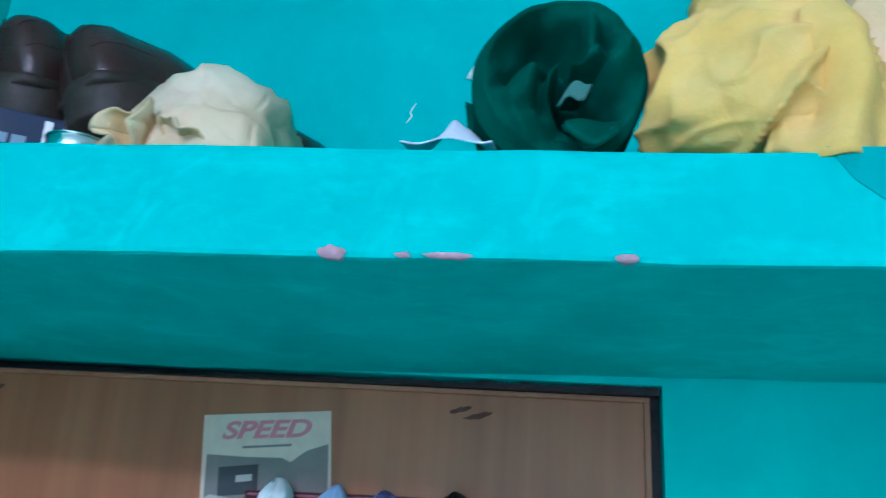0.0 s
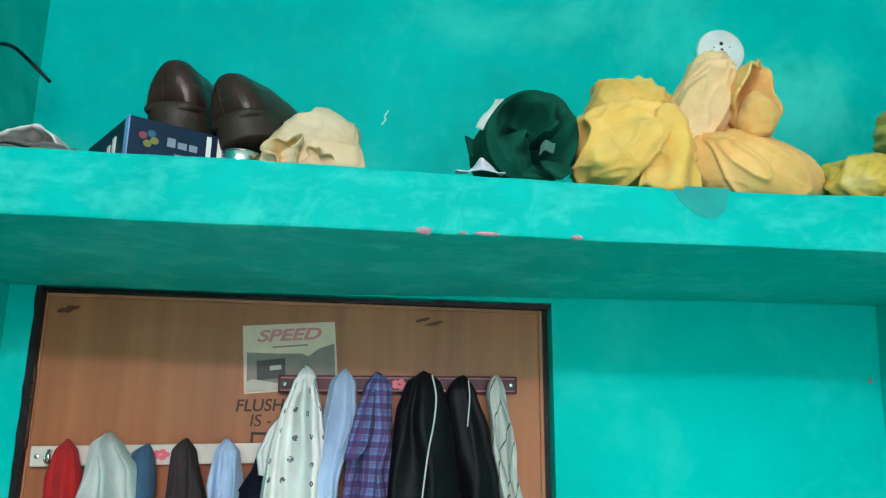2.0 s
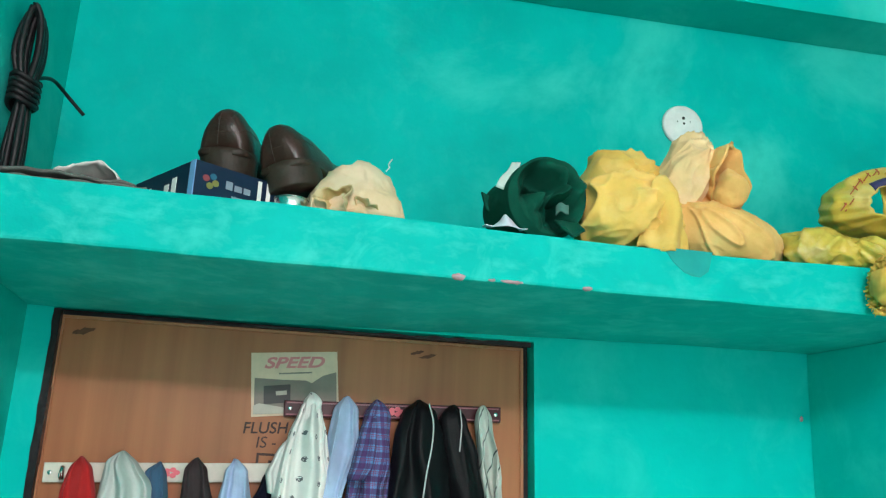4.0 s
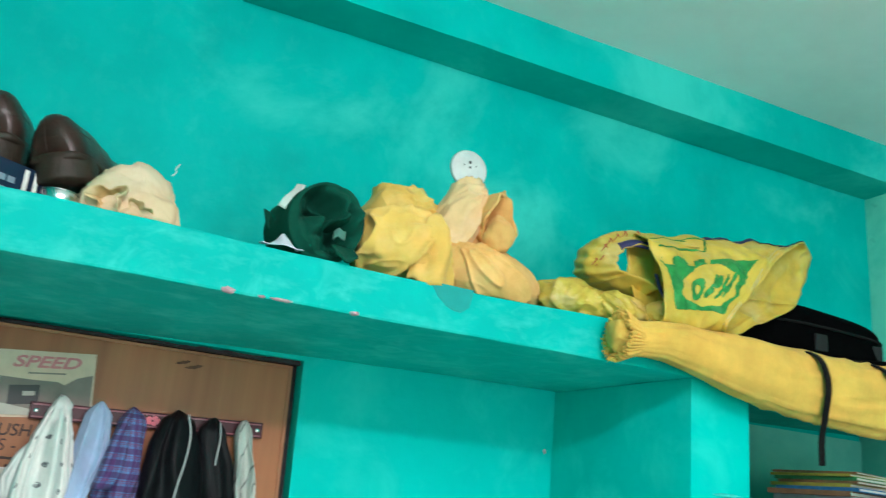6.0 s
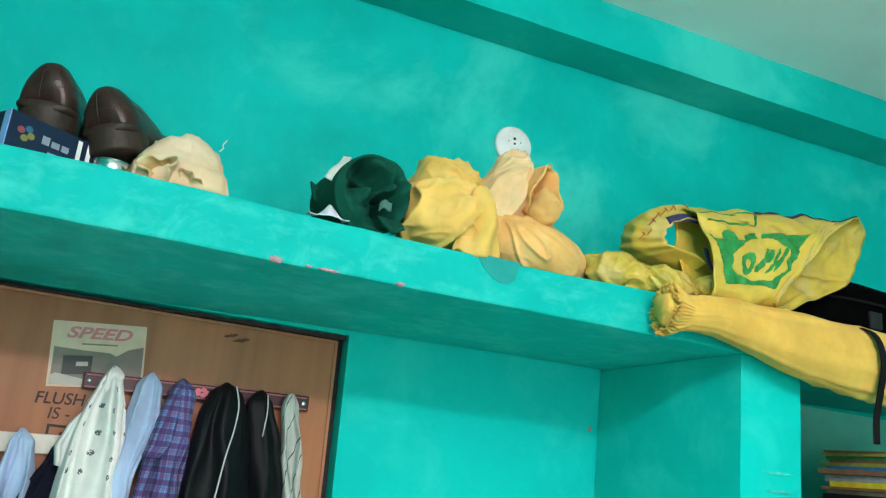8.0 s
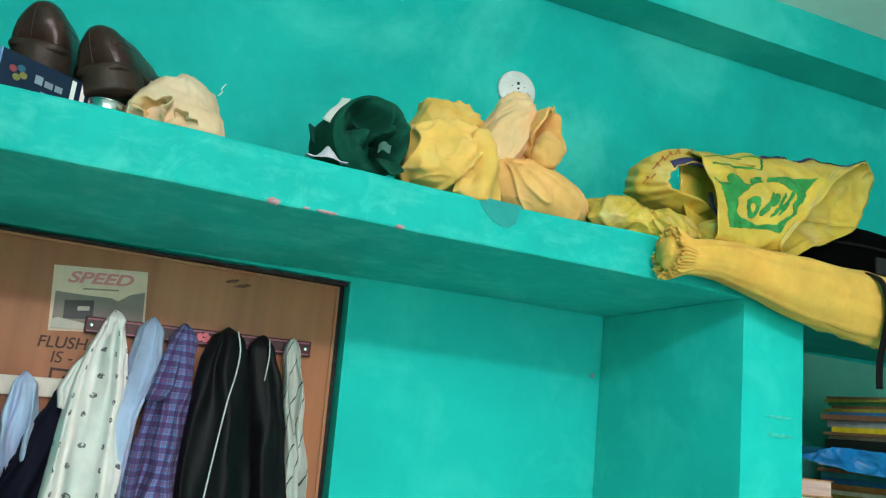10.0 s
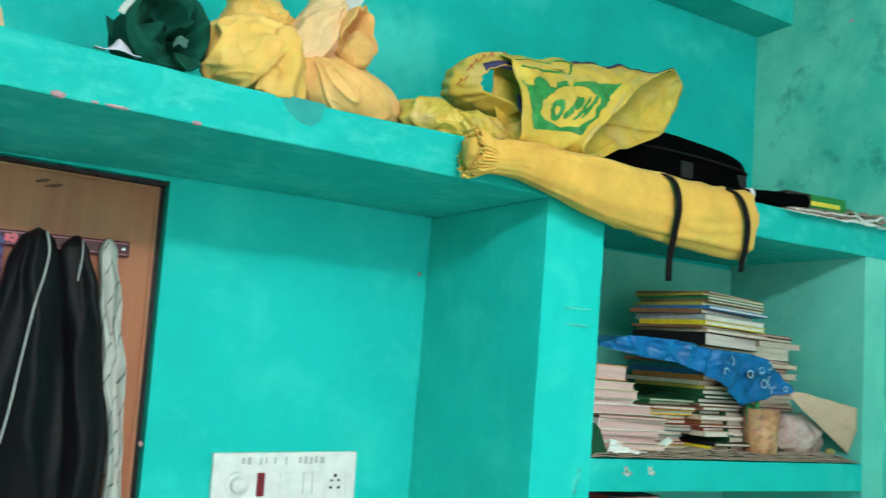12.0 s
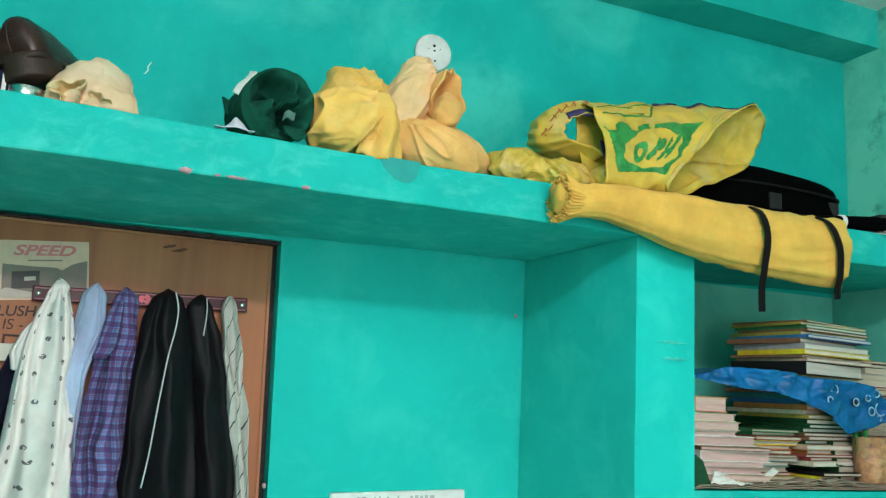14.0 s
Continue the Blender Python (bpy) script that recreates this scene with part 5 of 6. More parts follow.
def patch(name, mat, mask, s0, s1, a0, a1, nu, nv, lift, label=""):
    bm = bmesh.new()
    made = {}

    def vert(i, j):
        if (i, j) not in made:
            s_, a_ = s0 + (s1 - s0) * i / nu, a0 + (a1 - a0) * j / nv
            p = skin(s_, a_)
            n_ = (skin(s_ + 0.01, a_) - p).cross(skin(s_, a_ + 0.02) - p).normalized()
            if n_.y > 0:
                n_ = -n_
            made[(i, j)] = bm.verts.new(p + n_ * lift)
        return made[(i, j)]

    for i in range(nu):
        for j in range(nv):
            if mask((i + 0.5) / nu, (j + 0.5) / nv):
                bm.faces.new((vert(i, j), vert(i + 1, j), vert(i + 1, j + 1), vert(i, j + 1)))
    r = bmesh.ops.extrude_face_region(bm, geom=bm.faces[:])
    for v in r["geom"]:
        if isinstance(v, bmesh.types.BMVert):
            v.co.y += 0.0012
    return under(sack, part(name, bm, mat, sack, label))


def emblem(u, v):
    # v runs up the front of the sack; a shield with an open oval, and broken marks inside it
    if u > 0.84 + 0.16 * v or u < 0.10 - 0.10 * v or v < 0.03 + 0.06 * math.sin(u * 3):
        return False
    if v > 0.84 and u < 0.50 and noise.noise(Vector((u * 16, v * 5, 2))) > -0.15:
        return False
    oval = ((u - 0.50) / 0.36) ** 2 + ((v - 0.53 - 0.10 * (u - 0.5)) / 0.35) ** 2 + 0.25 * noise.noise(Vector((u * 6, v * 6, 1)))
    if oval > 1:
        return True
    def ring(a, b_, c, d, hole):
        k = ((u - a - 0.15 * (v - 0.5)) / c) ** 2 + ((v - b_) / d) ** 2
        return hole < k < 1

    bars = ((0.50, 0.46, 0.045, 0.10), (0.54, 0.64, 0.040, 0.09), (0.49, 0.58, 0.020, 0.16), (0.63, 0.55, 0.026, 0.20), (0.71, 0.60, 0.026, 0.20), (0.67, 0.54, 0.060, 0.045))
    return ring(0.34, 0.50, 0.085, 0.19, 0.22) or any(((u - a - 0.30 * (v - 0.5)) / c) ** 2 + ((v - b_) / d) ** 2 < 1 for a, b_, c, d in bars)


patch("emblem", M_SACKGREEN, emblem, 0.02, 0.82, math.pi * 1.25, math.pi * 0.90, 120, 80, 0.0022, "green printed emblem")
patch("print_frame", M_SACKGREEN, lambda u, v: v < 0.10 or v > 0.90 or u > 0.96, 0.05, 0.40, math.pi * 0.82, math.pi * 0.66, 60, 20, 0.0022, "green printed frame line")
patch("top_stripe", M_SACKNAVY, lambda u, v: True, 0.40, 0.99, math.pi * 0.58, math.pi * 0.64, 50, 5, 0.003, "navy stripe along the edge")
for s_ in (0.90, 0.945):
    bm = bmesh.new()
    tube(bm, [skin(s_, math.pi * f) + Vector((-0.001, -0.002, 0)) for f in (0.62, 0.75, 0.9, 1.05, 1.2, 1.35)], 0.0009, 6, 60)
    under(sack, part("hem_stitching", bm, M_SACKPALE, sack, "pale stitched hem"))

# the folded-over end makes an arch
arch_path = smooth_path([(0.735, 0.030, 2.292), (0.665, 0.045, 2.301), (0.600, 0.060, 2.298), (0.552, 0.070, 2.276), (0.533, 0.075, 2.240), (0.545, 0.075, 2.212), (0.585, 0.065, 2.196), (0.630, 0.050, 2.180)], 60)


def arch(u, v):
    p = arch_path[min(59, int(u * 59))].lerp(arch_path[min(59, int(u * 59) + 1)], u * 59 - int(u * 59))
    out = Vector((p.x - 0.64, 0, p.z - 2.24)).normalized()
    w_ = 0.084 - 0.050 * max(0.0, (u - 0.50) / 0.50)
    side_ = (v - 0.5)
    q = p + Vector((0, 0.085 * side_, 0)) - out * (w_ * (0.5 - v) * 0.9 if v < 0.5 else -0.0)
    return q + out * (0.010 * crumple(q, 28, 9) + 0.002 * math.sin(u * 70 + v * 6) * (0.4 < u < 0.8))


bm = bmesh.new()
sheet(bm, arch, 90, 16, 0.0022)
under(sack, part("folded_end", bm, M_SACK, sack))
bm = bmesh.new()
tube(bm, [arch(f, 0.10) + Vector((0, -0.002, -0.002)) for f in (0.16, 0.26, 0.36, 0.46)], 0.004, 8, 24, flat=2.0, side=(0.2, 0.3, 1))
under(sack, part("inner_stripe", bm, M_SACKNAVY, sack, "navy stripe"))
bm = bmesh.new()
tube(bm, [(0.622, 0.000, 2.212), (0.620, -0.012, 2.185), (0.622, -0.028, 2.160), (0.636, -0.036, 2.138)], 0.0016, 8, 20, flat=3.0, side=(1, 0, 0))
under(sack, part("side_stripe", bm, M_SACKNAVY, sack, "navy stripe"))
bm = bmesh.new()
blob(bm, (0.650, 0.000, 2.142), (0.045, 0.032, 0.024), 27, fold=0.008, freq=22)
under(sack, part("lower_fold", bm, M_SACK, sack))
for i, (f, v) in enumerate(((0.58, 0.25), (0.62, 0.35), (0.50, 0.30), (0.44, 0.32), (0.38, 0.34), (0.33, 0.36), (0.27, 0.34))):
    p = arch(f, v)
    bm = bmesh.new()
    out = Vector((p.x - 0.64, -0.05, p.z - 2.24)).normalized()
    p = p + out * 0.0015
    for k in range(2):
        tube(bm, [p + Vector((-0.006 + 0.008 * k, -0.002, -0.006)), p + Vector((0.0 + 0.006 * k, -0.003, 0.002)), p + Vector((0.004 - 0.004 * k, -0.002, 0.008))], 0.0010, 6, 10)
    under(sack, part("print_mark", bm, M_SACKRED, sack, "red printed mark"))
bm = bmesh.new()
for line in ([(0.06, 0.22), (0.15, 0.22), (0.24, 0.22), (0.30, 0.20)], [(0.06, 0.22), (0.06, 0.36), (0.07, 0.46)]):
    tube(bm, [arch(f, v) + Vector((0, -0.004, 0.003)) for f, v in line], 0.0014, 6, 26)
under(sack, part("print_line", bm, M_SACKGREEN, sack, "green printed line"))

# black laptop bag
lap = base("laptop_bag", "black nylon laptop bag lying flat on the loft", "bag", (1.088, 0.205, T), turn=(0, 0, -3))
bm = bmesh.new()
b = bmesh.new()
bmesh.ops.create_cube(b, size=1)
bmesh.ops.subdivide_edges(b, edges=b.edges[:], cuts=14, use_grid_fill=True)
for v in b.verts:
    p = v.co * 2
    q = Vector([math.copysign(abs(k), k) for k in p])
    nrm = (abs(q.x) ** 7 + abs(q.y) ** 7 + abs(q.z) ** 6) ** (1 / 6.6)
    q = q / max(nrm, 1e-6)
    top = 0.082 * (1 - 0.26 * max(0.0, (q.x + 0.1)) - 0.04 * max(0.0, -q.x))
    v.co = Vector((q.x * 0.198, q.y * 0.13, 0.052 + q.z * (top if q.z > 0 else 0.052))) + noise.noise_vector(p * 1.4) * 0.003
    v.co.z = max(0.0, v.co.z)
merge(bm, b)
part("body", bm, M_NYLON, lap)
bm = bmesh.new()
tube(bm, [(-0.180, -0.120, 0.082), (-0.05, -0.131, 0.086), (0.10, -0.131, 0.082), (0.178, -0.120, 0.078), (0.195, -0.08, 0.076), (0.196, 0.0, 0.076)], 0.0028, 8, 50)
part("zip", bm, M_STRAP, lap)
for x in (0.008, 0.164):
    bm = bmesh.new()
    add_box(bm, x - 0.018, x + 0.012, -0.1345 if x < 0.1 else -0.126, -0.124 if x < 0.1 else -0.115, 0.036, 0.070, bevel=0.002)
    part("velcro_patch", bm, M_GREYPATCH, lap, "grey ribbed patch", smooth=False)
bm = bmesh.new()
tube(bm, [(-0.07, 0.05, 0.126), (-0.04, 0.02, 0.138), (0.01, 0.02, 0.134), (0.04, 0.05, 0.118)], 0.003, 8, 24, flat=2.6, side=(0, 1, 0))
part("handle", bm, M_STRAP, lap)

# long yellow roll slung under the edge
roll = base("yellow_cloth_roll", "long mustard-yellow cloth roll slung on black straps along the loft edge", "cloth roll", (0.85, -0.04, 2.06))
rows = [(0.505, 2.084, 0.018, 0.018), (0.515, 2.084, 0.026, 0.024), (0.530, 2.084, 0.028, 0.024), (0.560, 2.086, 0.027, 0.023), (0.600, 2.090, 0.029, 0.025), (0.64, 2.087, 0.036, 0.029), (0.70, 2.080, 0.040, 0.032), (0.78, 2.072, 0.051, 0.036), (0.87, 2.063, 0.054, 0.038), (0.96, 2.058, 0.057, 0.039), (1.05, 2.060, 0.060, 0.039), (1.106, 2.062, 0.061, 0.039), (1.120, 2.063, 0.059, 0.037), (1.126, 2.063, 0.052, 0.032)]
rings = []
NS = 96
for i in range(NS):
    x = rows[0][0] + (rows[-1][0] - rows[0][0]) * (i / (NS - 1))
    cz, rz, ry = (float(np.interp(x, [r[0] for r in rows], [r[k] for r in rows])) for k in (1, 2, 3))
    ring = []
    for j in range(56):
        a = 2 * math.pi * j / 56
        c, q = math.cos(a), math.sin(a)
        gather = math.exp(-((x - 0.57) / 0.07) ** 2)
        k = 1 + 0.035 * gather * math.sin(19 * a + x * 22 + 2.5 * noise.noise(Vector((c * 2, q * 2, x * 12)))) + 0.06 * noise.noise(Vector((c * 1.4, q * 1.4, x * 9))) + 0.035 * math.sin(2 * a + x * 11) + 0.16 * crumple(Vector((x * 6.0 + 0.8 * c, c * 0.9, q * 0.9)), 1.0, 2) + 0.13 * (ridge(Vector((x * 4.5 - 1.2 * q, 1.6 * c + x * 2, 1.6 * q)), 1.0, 4) ** 3 - 0.15) + 0.02 * (ridge(Vector((x * 0.8, c * 0.05 + q * 0.02, q * 0.05 + x * 0.5)), 12, 6) - 0.5)
        y = -0.043 + ry * math.copysign(abs(c) ** 0.85, c) * k
        z = cz + rz * q * k
        if c > 0 and z > 2.045:
            y = min(y, -0.004)
        if z > 2.121:
            z = 2.121 + 0.4 * (z - 2.121)
        ring.append((x + 0.003 * math.sin(5 * a) * gather, y, z))
    rings.append(ring)
bm = bmesh.new()
loft(bm, rings)
under(roll, part("cover", bm, M_YEL_ROLL, roll))
bm = bmesh.new()


def frill(u, v):
    a = 2 * math.pi * u
    r = 0.018 + 0.020 * v ** 0.8 + (0.0026 * math.sin(37 * a + 2 * math.sin(2 * a)) + 0.005 * noise.noise(Vector((math.cos(a) * 3, math.sin(a) * 3, 1)))) * v
    return Vector((0.562 - 0.050 * v + (0.004 * math.sin(37 * a + 1) + 0.010 * noise.noise(Vector((math.cos(a) * 2.5, math.sin(a) * 2.5, 4)))) * v, -0.044 + r * 0.85 * math.cos(a), 2.084 + r * math.sin(a)))


sheet(bm, frill, 220, 10, 0.002)


def ruffle(u, v):
    a = 2 * math.pi * u
    r = 0.003 + (0.031 + 0.004 * noise.noise(Vector((math.cos(a) * 3, math.sin(a) * 3, 1)))) * v
    return Vector((0.528 - 0.012 * v + (0.0055 * math.sin(17 * a + 2 * math.sin(3 * a)) + 0.004 * math.sin(41 * a)) * v + 0.008 * noise.noise(Vector((math.cos(a) * 2, math.sin(a) * 2, v * 3))), -0.044 + r * 0.85 * math.cos(a), 2.084 + r * math.sin(a) * (1 + 0.06 * math.sin(7 * a))))


sheet(bm, ruffle, 260, 12, 0.0018)
rnd = random.Random(3)
for i in range(26):
    a = rnd.uniform(0, 2 * math.pi)
    c0 = Vector((0.514, -0.044 + 0.033 * math.cos(a), 2.084 + 0.038 * math.sin(a)))
    d0 = Vector((-0.005 + rnd.uniform(-0.005, 0.003), rnd.uniform(-0.008, 0.002), rnd.uniform(-0.012, 0.006)))
    tube(bm, [c0, c0 + d0 * 0.5 + Vector((0, 0, 0.002)), c0 + d0], 0.0006, 5, 6)
under(roll, part("gathered_end", bm, M_YEL_ROLL, roll, "frayed gathered cloth end"))
for nm, pts in (("strap", [(0.895, 0.09, T + 0.004), (0.898, 0.02, T + 0.006), (0.900, -0.030, 2.124), (0.905, -0.078, 2.105), (0.910, -0.091, 2.06), (0.915, -0.078, 2.010), (0.918, -0.066, 1.97), (0.921, -0.062, 1.928)]), ("strap", [(1.040, 0.08, T + 0.004), (1.045, 0.02, T + 0.006), (1.052, -0.030, 2.126), (1.066, -0.078, 2.106), (1.080, -0.091, 2.06), (1.092, -0.079, 2.010), (1.096, -0.068, 1.985), (1.099, -0.064, 1.966)])):
    bm = bmesh.new()
    tube(bm, pts, 0.0022, 8, 60, flat=3.6, side=(1, 0, 0.05))
    under(roll, part(nm, bm, M_STRAP, roll, "black webbing strap"))
bm = bmesh.new()
blob(bm, (1.104, -0.066, 1.992), (0.003, 0.003, 0.012), 3, fold=0.002, freq=60, detail=3)
under(roll, part("thread_tuft", bm, M_YEL_ROLL, roll))

# umbrella, carton and newspaper at the end of the loft
um = base("umbrella", "folded black umbrella with a pale ring on the loft edge", "umbrella", (1.22, 0.02, T))
bm = bmesh.new()
tube(bm, [(1.130, 0.030, 2.138), (1.20, 0.024, 2.142), (1.28, 0.016, 2.146), (1.36, 0.010, 2.150)], lambda f: 0.010 + 0.008 * f, 16, 40)
under(um, part("canopy", bm, M_NYLON, um))
bm = bmesh.new()
tube(bm, [(1.205, 0.0235, 2.1425), (1.214, 0.0225, 2.143)], 0.0148, 16, 6)
under(um, part("ring", bm, M_WHITE, um, "pale plastic ring"))
gc = base("slim_carton", "slim green, yellow and black carton on the loft edge", "carton", (1.30, 0.004, T), turn=(0, -2.0, -2))
for nm, r, mt in (("black_end", (0.0, 0.075, 0.0, 0.05, 0.012, 0.040), M_INK), ("green_body", (0.075, 0.185, 0.0, 0.05, 0.012, 0.040), M_GREENCARD), ("yellow_stripe", (0.075, 0.165, -0.001, 0.012, 0.016, 0.026), M_YELCARD)):
    bm = bmesh.new()
    add_box(bm, *r, bevel=0.0015)
    part(nm, bm, mt, gc, smooth=False)
for i, (x, w_) in enumerate(((0.022, 0.008), (0.034, 0.014), (0.052, 0.010))):
    bm = bmesh.new()
    add_box(bm, x, x + w_, -0.0008, 0.0005, 0.024, 0.027 + 0.003 * (i % 2))
    part("print_bar", bm, M_GREYPRINT, gc, smooth=False)
np_ = base("newspaper", "folded newspaper hanging a little over the loft edge", "newspaper", (1.45, 0.0, T))
for k in range(4):
    bm = bmesh.new()
    sheet(bm, lambda u, v: (1.290 + 0.010 * k + (0.335 - 0.012 * k) * u, -0.022 + 0.006 * k + 0.10 * v, T + 0.004 + 0.005 * k + 0.010 * u + 0.004 * k * u - 0.014 * (1 - v) ** 3 + (0.024 * u ** 2) * noise.noise(Vector((u * 9, v * 5, k))) + 0.003 * noise.noise(Vector((u * 25, v * 5, k + 5)))), 44, 10, 0.0016)
    under(np_, part("sheet", bm, M_NEWS if k % 2 else M_PAPER, np_))

# ---- wall cupboard ----
COVERS = {}


def cover_mat(key, colour):
    if key not in COVERS:
        COVERS[key] = plain(key + "_book_cover", colour, 0.45, spread=0.15, noise_scale=60)
    return COVERS[key]


PALETTE = {"green": (0.03, 0.16, 0.06), "dark_green": (0.008, 0.055, 0.02), "brown": (0.20, 0.10, 0.05), "olive": (0.36, 0.30, 0.05), "blue": (0.03, 0.16, 0.36), "grey": (0.32, 0.32, 0.34), "yellow": (0.70, 0.52, 0.02), "beige": (0.48, 0.34, 0.24), "black": (0.008, 0.008, 0.009), "orange": (0.52, 0.20, 0.06), "cream": (0.60, 0.52, 0.38), "maroon": (0.26, 0.05, 0.04), "pinkish": (0.58, 0.38, 0.35), "white": (0.66, 0.62, 0.58), "teal": (0.02, 0.18, 0.18)}


def book(x, y, z, w_, d_, t, turn, colour, pages, label):
    bk = base("book", label, "book", (x, y, z), group="books in the cupboard", turn=(0, 0, turn))
    c = min(0.0018, t * 0.2)
    bm = bmesh.new()
    add_box(bm, 0, w_, 0, d_, 0, c)
    add_box(bm, 0, w_, 0, d_, t - c, t)
    add_box(bm, 0, c, 0, d_, c, t - c)
    part("cover", bm, cover_mat(colour, PALETTE[colour]), bk, smooth=False)
    bm = bmesh.new()
    add_box(bm, c, w_ - 0.003, 0.002, d_ - 0.002, c, t - c)
    part("paper_block", bm, pages, bk, smooth=False)
    return bk


def stack(x, y, z, rows, w_, d_, turn, pages, seed):
    rnd = random.Random(seed)
    rows = rows if pages is M_PAGES_PINK else [r for c_, t_ in rows for r in (((c_, t_ * 0.55), (rnd.choice(("brown", "maroon", "dark_green", "olive", "black", c_)), t_ * 0.45 - 0.0004)) if 0.0115 < t_ < 0.025 else ((c_, t_),))]
    for colour, t in rows:
        dw, dd = rnd.uniform(-0.012, 0.008), rnd.uniform(-0.010, 0.006)
        book(x + rnd.uniform(-0.010, 0.009), y + rnd.uniform(-0.006, 0.012), z, w_ + dw, d_ + dd, t, turn + rnd.uniform(-5, 5), colour, pages, colour.replace("_", " ") + " paper-covered book in an uneven stack in the cupboard")
        z += t + 0.0004
    return z


ZS = 1.6135
main = [("cream", 0.010), ("maroon", 0.012), ("orange", 0.008), ("beige", 0.018), ("brown", 0.014), ("dark_green", 0.016), ("dark_green", 0.018), ("cream", 0.008), ("orange", 0.011), ("blue", 0.010), ("teal", 0.010), ("brown", 0.012), ("grey", 0.014), ("olive", 0.010), ("black", 0.026), ("beige", 0.013), ("yellow", 0.010), ("grey", 0.022), ("blue", 0.007), ("olive", 0.012), ("green", 0.012), ("brown", 0.004)]
M_MAIN_TURN = 10
zt = stack(1.130, 0.048, ZS + 0.040, main, 0.212, 0.172, M_MAIN_TURN, M_PAGES_WHITE, 4)
stack(1.150, 0.035, ZS + 0.012, [("yellow", 0.018)], 0.12, 0.15, 8, M_PAGES, 5)
stack(1.362, 0.115, ZS, [("cream", 0.018), ("white", 0.022), ("beige", 0.016), ("cream", 0.024), ("white", 0.020), ("cream", 0.018), ("beige", 0.020), ("white", 0.024), ("cream", 0.022), ("beige", 0.018), ("white", 0.026), ("cream", 0.022), ("maroon", 0.006)], 0.13, 0.20, 4, M_PAGES, 8)
stack(0.850, 0.030, ZS + 0.014, [("beige", 0.010), ("white", 0.014), ("pinkish", 0.008), ("white", 0.019), ("brown", 0.007), ("white", 0.018)], 0.150, 0.20, -4, M_PAGES_PINK, 12)
stack(0.848, 0.036, ZS + 0.0915, [("white", 0.010), ("beige", 0.016), ("cream", 0.014)], 0.110, 0.19, -3, M_PAGES_PINK, 14)
stack(0.846, 0.036, ZS + 0.134, [("orange", 0.028)], 0.07, 0.17, -2, M_PAGES_PINK, 15)
stack(1.000, 0.055, ZS + 0.012, [("olive", 0.014), ("cream", 0.010), ("teal", 0.010), ("grey", 0.012), ("maroon", 0.009), ("orange", 0.008), ("yellow", 0.009), ("maroon", 0.008), ("green", 0.012)], 0.125, 0.16, 6, M_PAGES, 18)
for i in range(5):
    book(1.215, 0.050 + 0.004 * i % 3, ZS + 0.010 + 0.016 * i, 0.07, 0.15, 0.0155, 12, "dark_green", M_PAGES, "dark green notebook in a small stack beside the tumbler")

stack(0.925, 0.045, 1.3005, [("pinkish", 0.022), ("maroon", 0.020), ("grey", 0.024), ("pinkish", 0.020), ("beige", 0.022), ("maroon", 0.020), ("pinkish", 0.024), ("grey", 0.022), ("brown", 0.020), ("pinkish", 0.022), ("maroon", 0.018)], 0.13, 0.18, 5, M_PAGES_PINK, 22)

nw = base("newspaper", "old newspapers lining the cupboard shelf", "newspaper", (1.15, 0.05, 1.612))
for k in range(5):
    bm = bmesh.new()
    sheet(bm, lambda u, v: (0.832 + 0.005 * k + (0.722 - 0.014 * k) * u, 0.006 + 0.003 * k + 0.30 * v, 1.6135 + 0.0016 + 0.0025 * k + 0.006 * (k + 1) * 0.5 * abs(noise.noise(Vector((u * 11, k, v)))) * (1 - v)), 44, 6, 0.0012)
    under(nw, part("sheet", bm, M_NEWS, nw))

tum = base("tumbler", "printed orange-brown tumbler holding green sticks in the cupboard", "tumbler", (1.292, 0.042, ZS + 0.012))
bm = bmesh.new()
prof = [(0.0, 0.0), (0.030, 0.0), (0.032, 0.003), (0.036, 0.088), (0.0345, 0.088), (0.031, 0.006), (0.0, 0.006)]
loft(bm, [[(max(r, 0.0004) * math.cos(2 * math.pi * j / 32), max(r, 0.0004) * math.sin(2 * math.pi * j / 32), z) for j in range(32)] for r, z in prof])
part("cup", bm, M_CUP, tum)
for i, (dx, dy, h) in enumerate(((-0.020, -0.01, 0.104), (-0.012, 0.012, 0.098), (-0.026, 0.006, 0.100))):
    bm = bmesh.new()
    rod(bm, (dx, dy, 0.007), (dx * 1.3, dy, h), 0.004, 8)
    part("stick", bm, M_GREENCARD, tum, "green stick")

bl = base("blue_plastic_bag", "blue plastic bag with pale ring prints draped over the book stack", "plastic bag", (1.1, 0.03, 1.78))
low_ = [(0.0, 0.853, 1.808), (0.2, 0.93, 1.795), (0.40, 1.029, 1.790), (0.58, 1.115, 1.768), (0.72, 1.178, 1.742), (0.80, 1.215, 1.718), (0.90, 1.285, 1.735), (1.0, 1.360, 1.752)]
top_ = [(0.0, 0.855, 1.814), (0.2, 0.92, 1.832), (0.40, 1.04, 1.832), (0.58, 1.12, 1.822), (0.72, 1.19, 1.822), (0.80, 1.24, 1.820), (0.90, 1.29, 1.812), (1.0, 1.364, 1.760)]


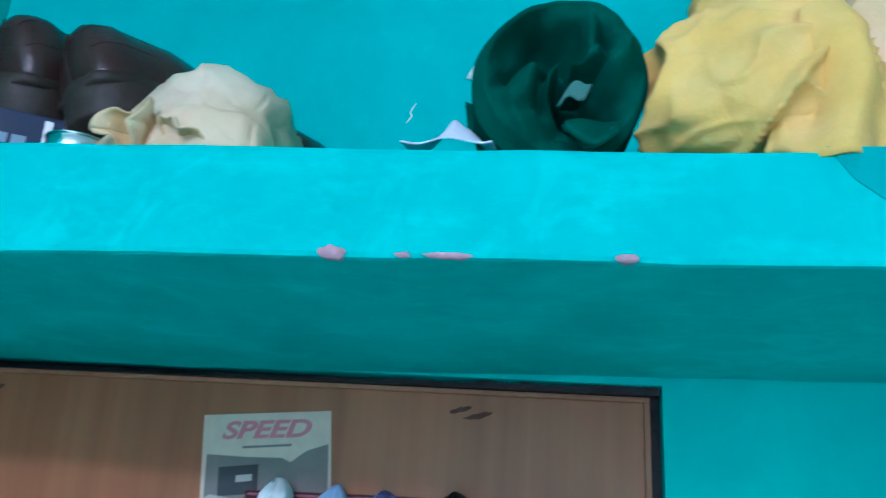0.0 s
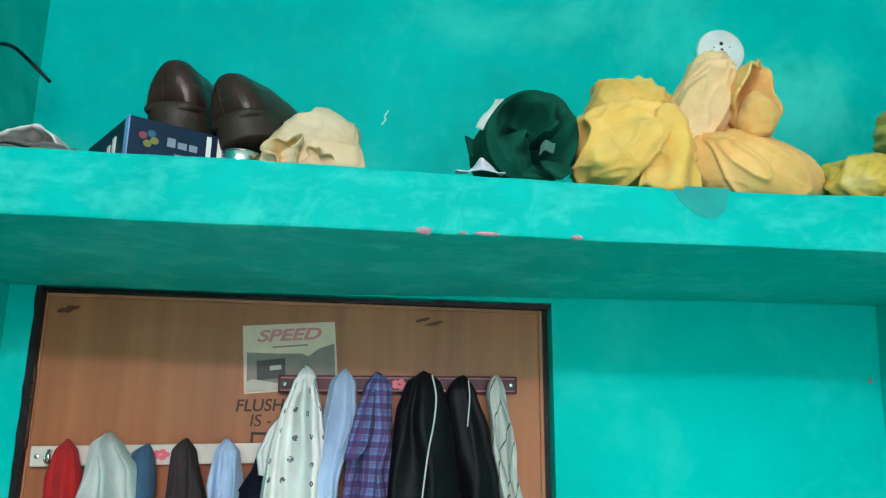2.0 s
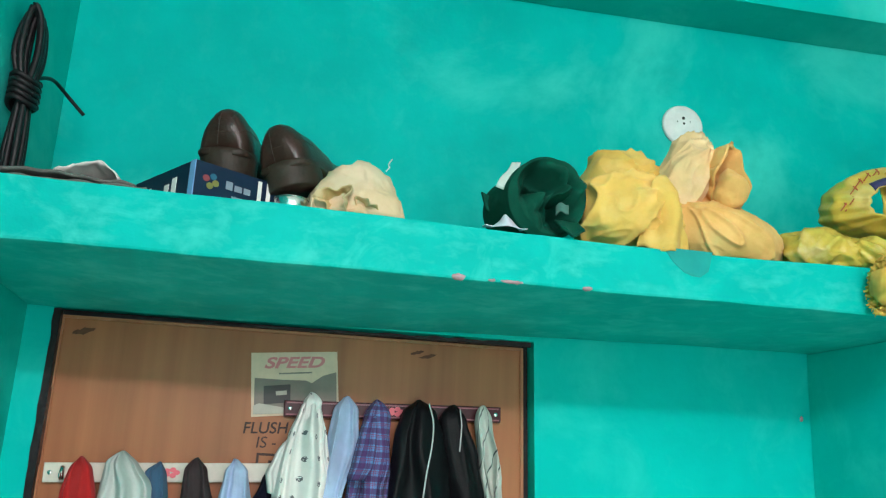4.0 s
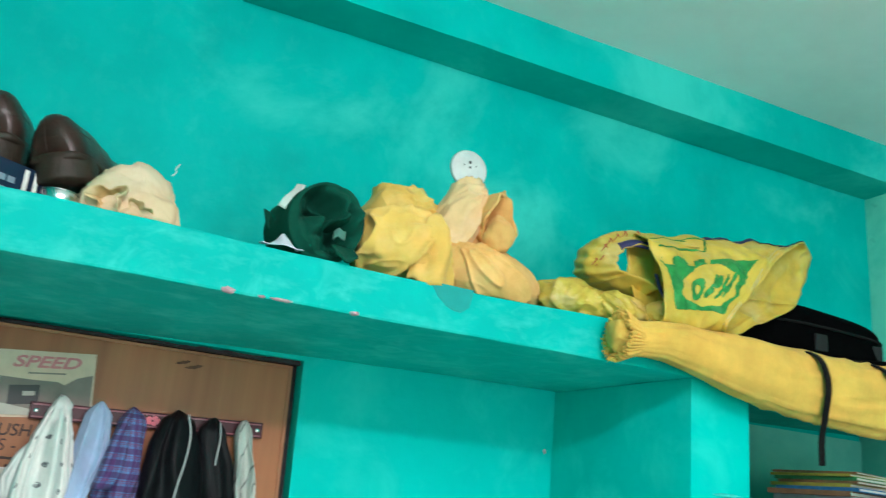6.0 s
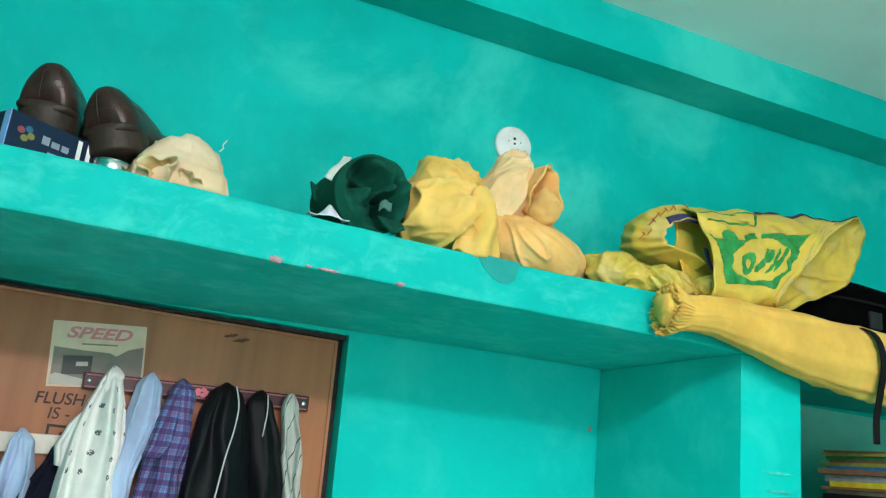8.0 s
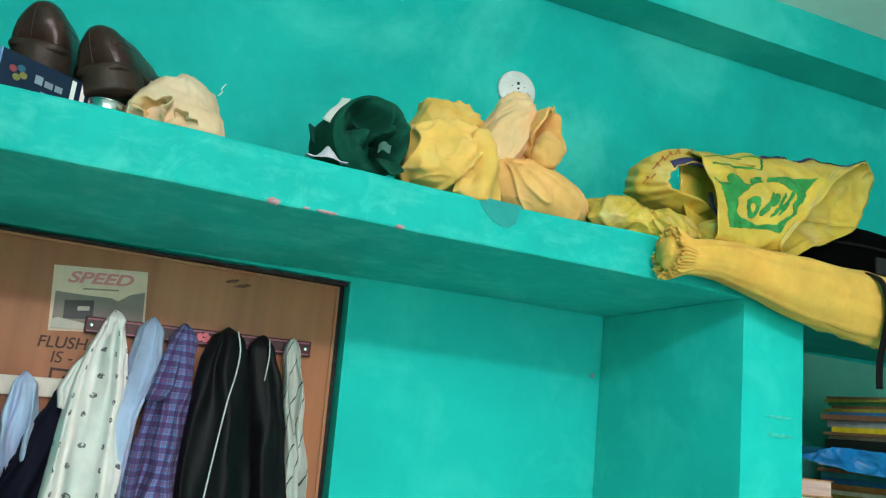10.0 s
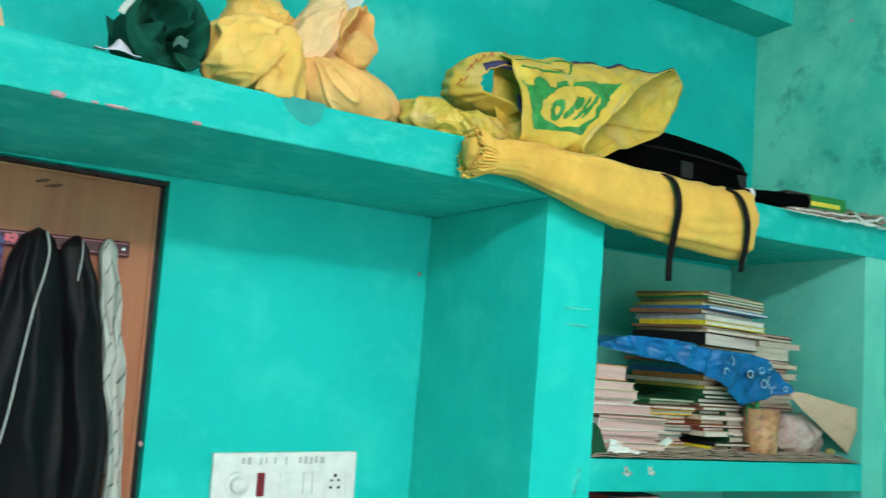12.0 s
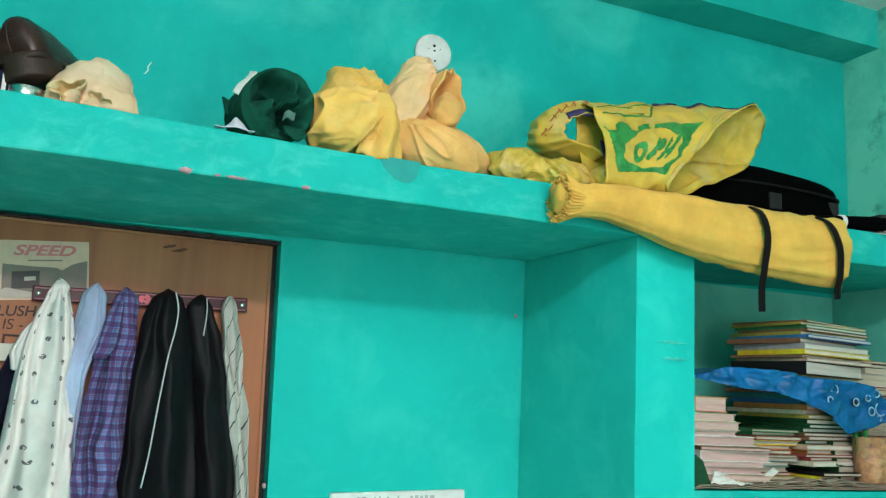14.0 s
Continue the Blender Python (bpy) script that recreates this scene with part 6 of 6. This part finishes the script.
def drape(u, v):
    us = [r[0] for r in low_]
    a = Vector((float(np.interp(u, us, [r[1] for r in low_])), 0, float(np.interp(u, us, [r[2] for r in low_]))))
    c = Vector((float(np.interp(u, us, [r[1] for r in top_])), 0, float(np.interp(u, us, [r[2] for r in top_]))))
    p = a.lerp(c, v)
    p.y = 0.036 - 0.022 * math.sin(math.pi * min(1, u * 1.1)) * (1 - 0.5 * v) + 0.008 * noise.noise(Vector((p.x * 18, p.z * 30, 3))) + 0.014 * (ridge(Vector((p.x, p.z, 0)), 20, 4) - 0.5) + 0.006 * (ridge(Vector((p.x, p.z, 2)), 45, 6) - 0.5) - 0.005
    return p


bm = bmesh.new()
sheet(bm, drape, 80, 20, 0.0014)
sheet(bm, lambda u, v: drape(u * 0.7, 0.9) + Vector((0.02 * v, 0.10 * v, 0.004 * v)), 30, 6, 0.0014)
under(bl, part("film", bm, M_BLUEBAG, bl))
for u, v, r in ((0.93, 0.55, 0.017), (0.86, 0.72, 0.008), (0.885, 0.40, 0.010), (0.93, 0.20, 0.007), (0.80, 0.62, 0.009), (0.70, 0.75, 0.011), (0.66, 0.42, 0.008), (0.965, 0.35, 0.006), (0.90, 0.85, 0.009)):
    p = drape(u, v)
    bm = bmesh.new()
    r *= 0.8
    tube(bm, [p + Vector((r * math.cos(a), -0.0035, r * math.sin(a))) for a in [2 * math.pi * j / 14 for j in range(15)]], 0.0010, 6, 30, flat=1.6)
    under(bl, part("ring_print", bm, M_BAGPRINT, bl, "pale ring print"))
p = drape(0.80, 0.60)
bm = bmesh.new()
prism(bm, disc_outline(p.x, p.z, 0.007, 0.008, 14, 0.4, 2), p.y - 0.0035, p.y - 0.001)
under(bl, part("torn_hole", bm, M_INK, bl, "dark torn hole"))

ch = base("paper_chart", "rolled beige paper chart lying in the cupboard", "paper roll", (1.45, 0.03, 1.65))
bm = bmesh.new()


def cone(u, v):
    # a folded chart: a narrow fold at one end opening into a broad curled edge at the other
    w_ = 0.016 + 0.084 * v
    return Vector((1.366 + 0.194 * v, 0.034 - 0.018 * v - 0.010 * (1 - abs(2 * u - 1)) * v + 0.020 * u * v, 1.758 - 0.028 * v - w_ * u + 0.003 * noise.noise(Vector((u * 4, v * 6, 2)))))


sheet(bm, cone, 50, 20, 0.0012)
under(ch, part("sheet", bm, M_CHART, ch))
tp = base("clear_packet", "crumpled translucent packet of small things in the cupboard", "packet", (1.45, 0.05, 1.63))
bm = bmesh.new()
blob(bm, (1.425, 0.078, 1.655), (0.072, 0.034, 0.046), 31, fold=0.016, freq=18, floor=1.6145)
under(tp, part("film", bm, material("cloudy_film", (0.40, 0.28, 0.25), 0.25, noise_scale=25, spread=0.2, bump=0.5, bump_scale=60, light=((0.52, 0.44, 0.42), 22.0, 0.5, 0.65, 0.7), wrinkle=(26.0, 0.008, 0.8)), tp))
for i, (x, c_) in enumerate(((1.490, M_LOGO_YEL),)):
    bm = bmesh.new()
    blob(bm, (x, 0.028, 1.634 + 0.006 * (i > 0)), (0.014, 0.010, 0.007 + 0.004 * (i > 0)), 40 + i, fold=0.003, freq=30, detail=3)
    under(tp, part("small_packet", bm, c_, tp))
gr = base("green_folder", "dark green card folder standing bent in the cupboard", "folder", (0.845, 0.03, 1.62))
bm = bmesh.new()
prism(bm, [(0.829, 1.616), (0.872, 1.616), (0.852, 1.662), (0.838, 1.672), (0.829, 1.664)], 0.014, 0.019)
under(gr, part("card", bm, cover_mat("dark_green", PALETTE["dark_green"]), gr, smooth=False))
ws = base("paper_slip", "crumpled white paper slip in the cupboard", "paper", (0.95, 0.03, 1.62))
bm = bmesh.new()
sheet(bm, lambda u, v: (0.865 + 0.09 * u + 0.02 * v, 0.008 + 0.016 * v, 1.623 + 0.022 * v * (1 - u) + 0.006 * noise.noise(Vector((u * 6, v * 5, 3)))), 18, 8, 0.001)
sheet(bm, lambda u, v: (0.985 + 0.035 * u, 0.008 + 0.016 * v, 1.625 + 0.022 * u + 0.006 * v), 8, 6, 0.001)
under(ws, part("sheet", bm, M_PAPER, ws))
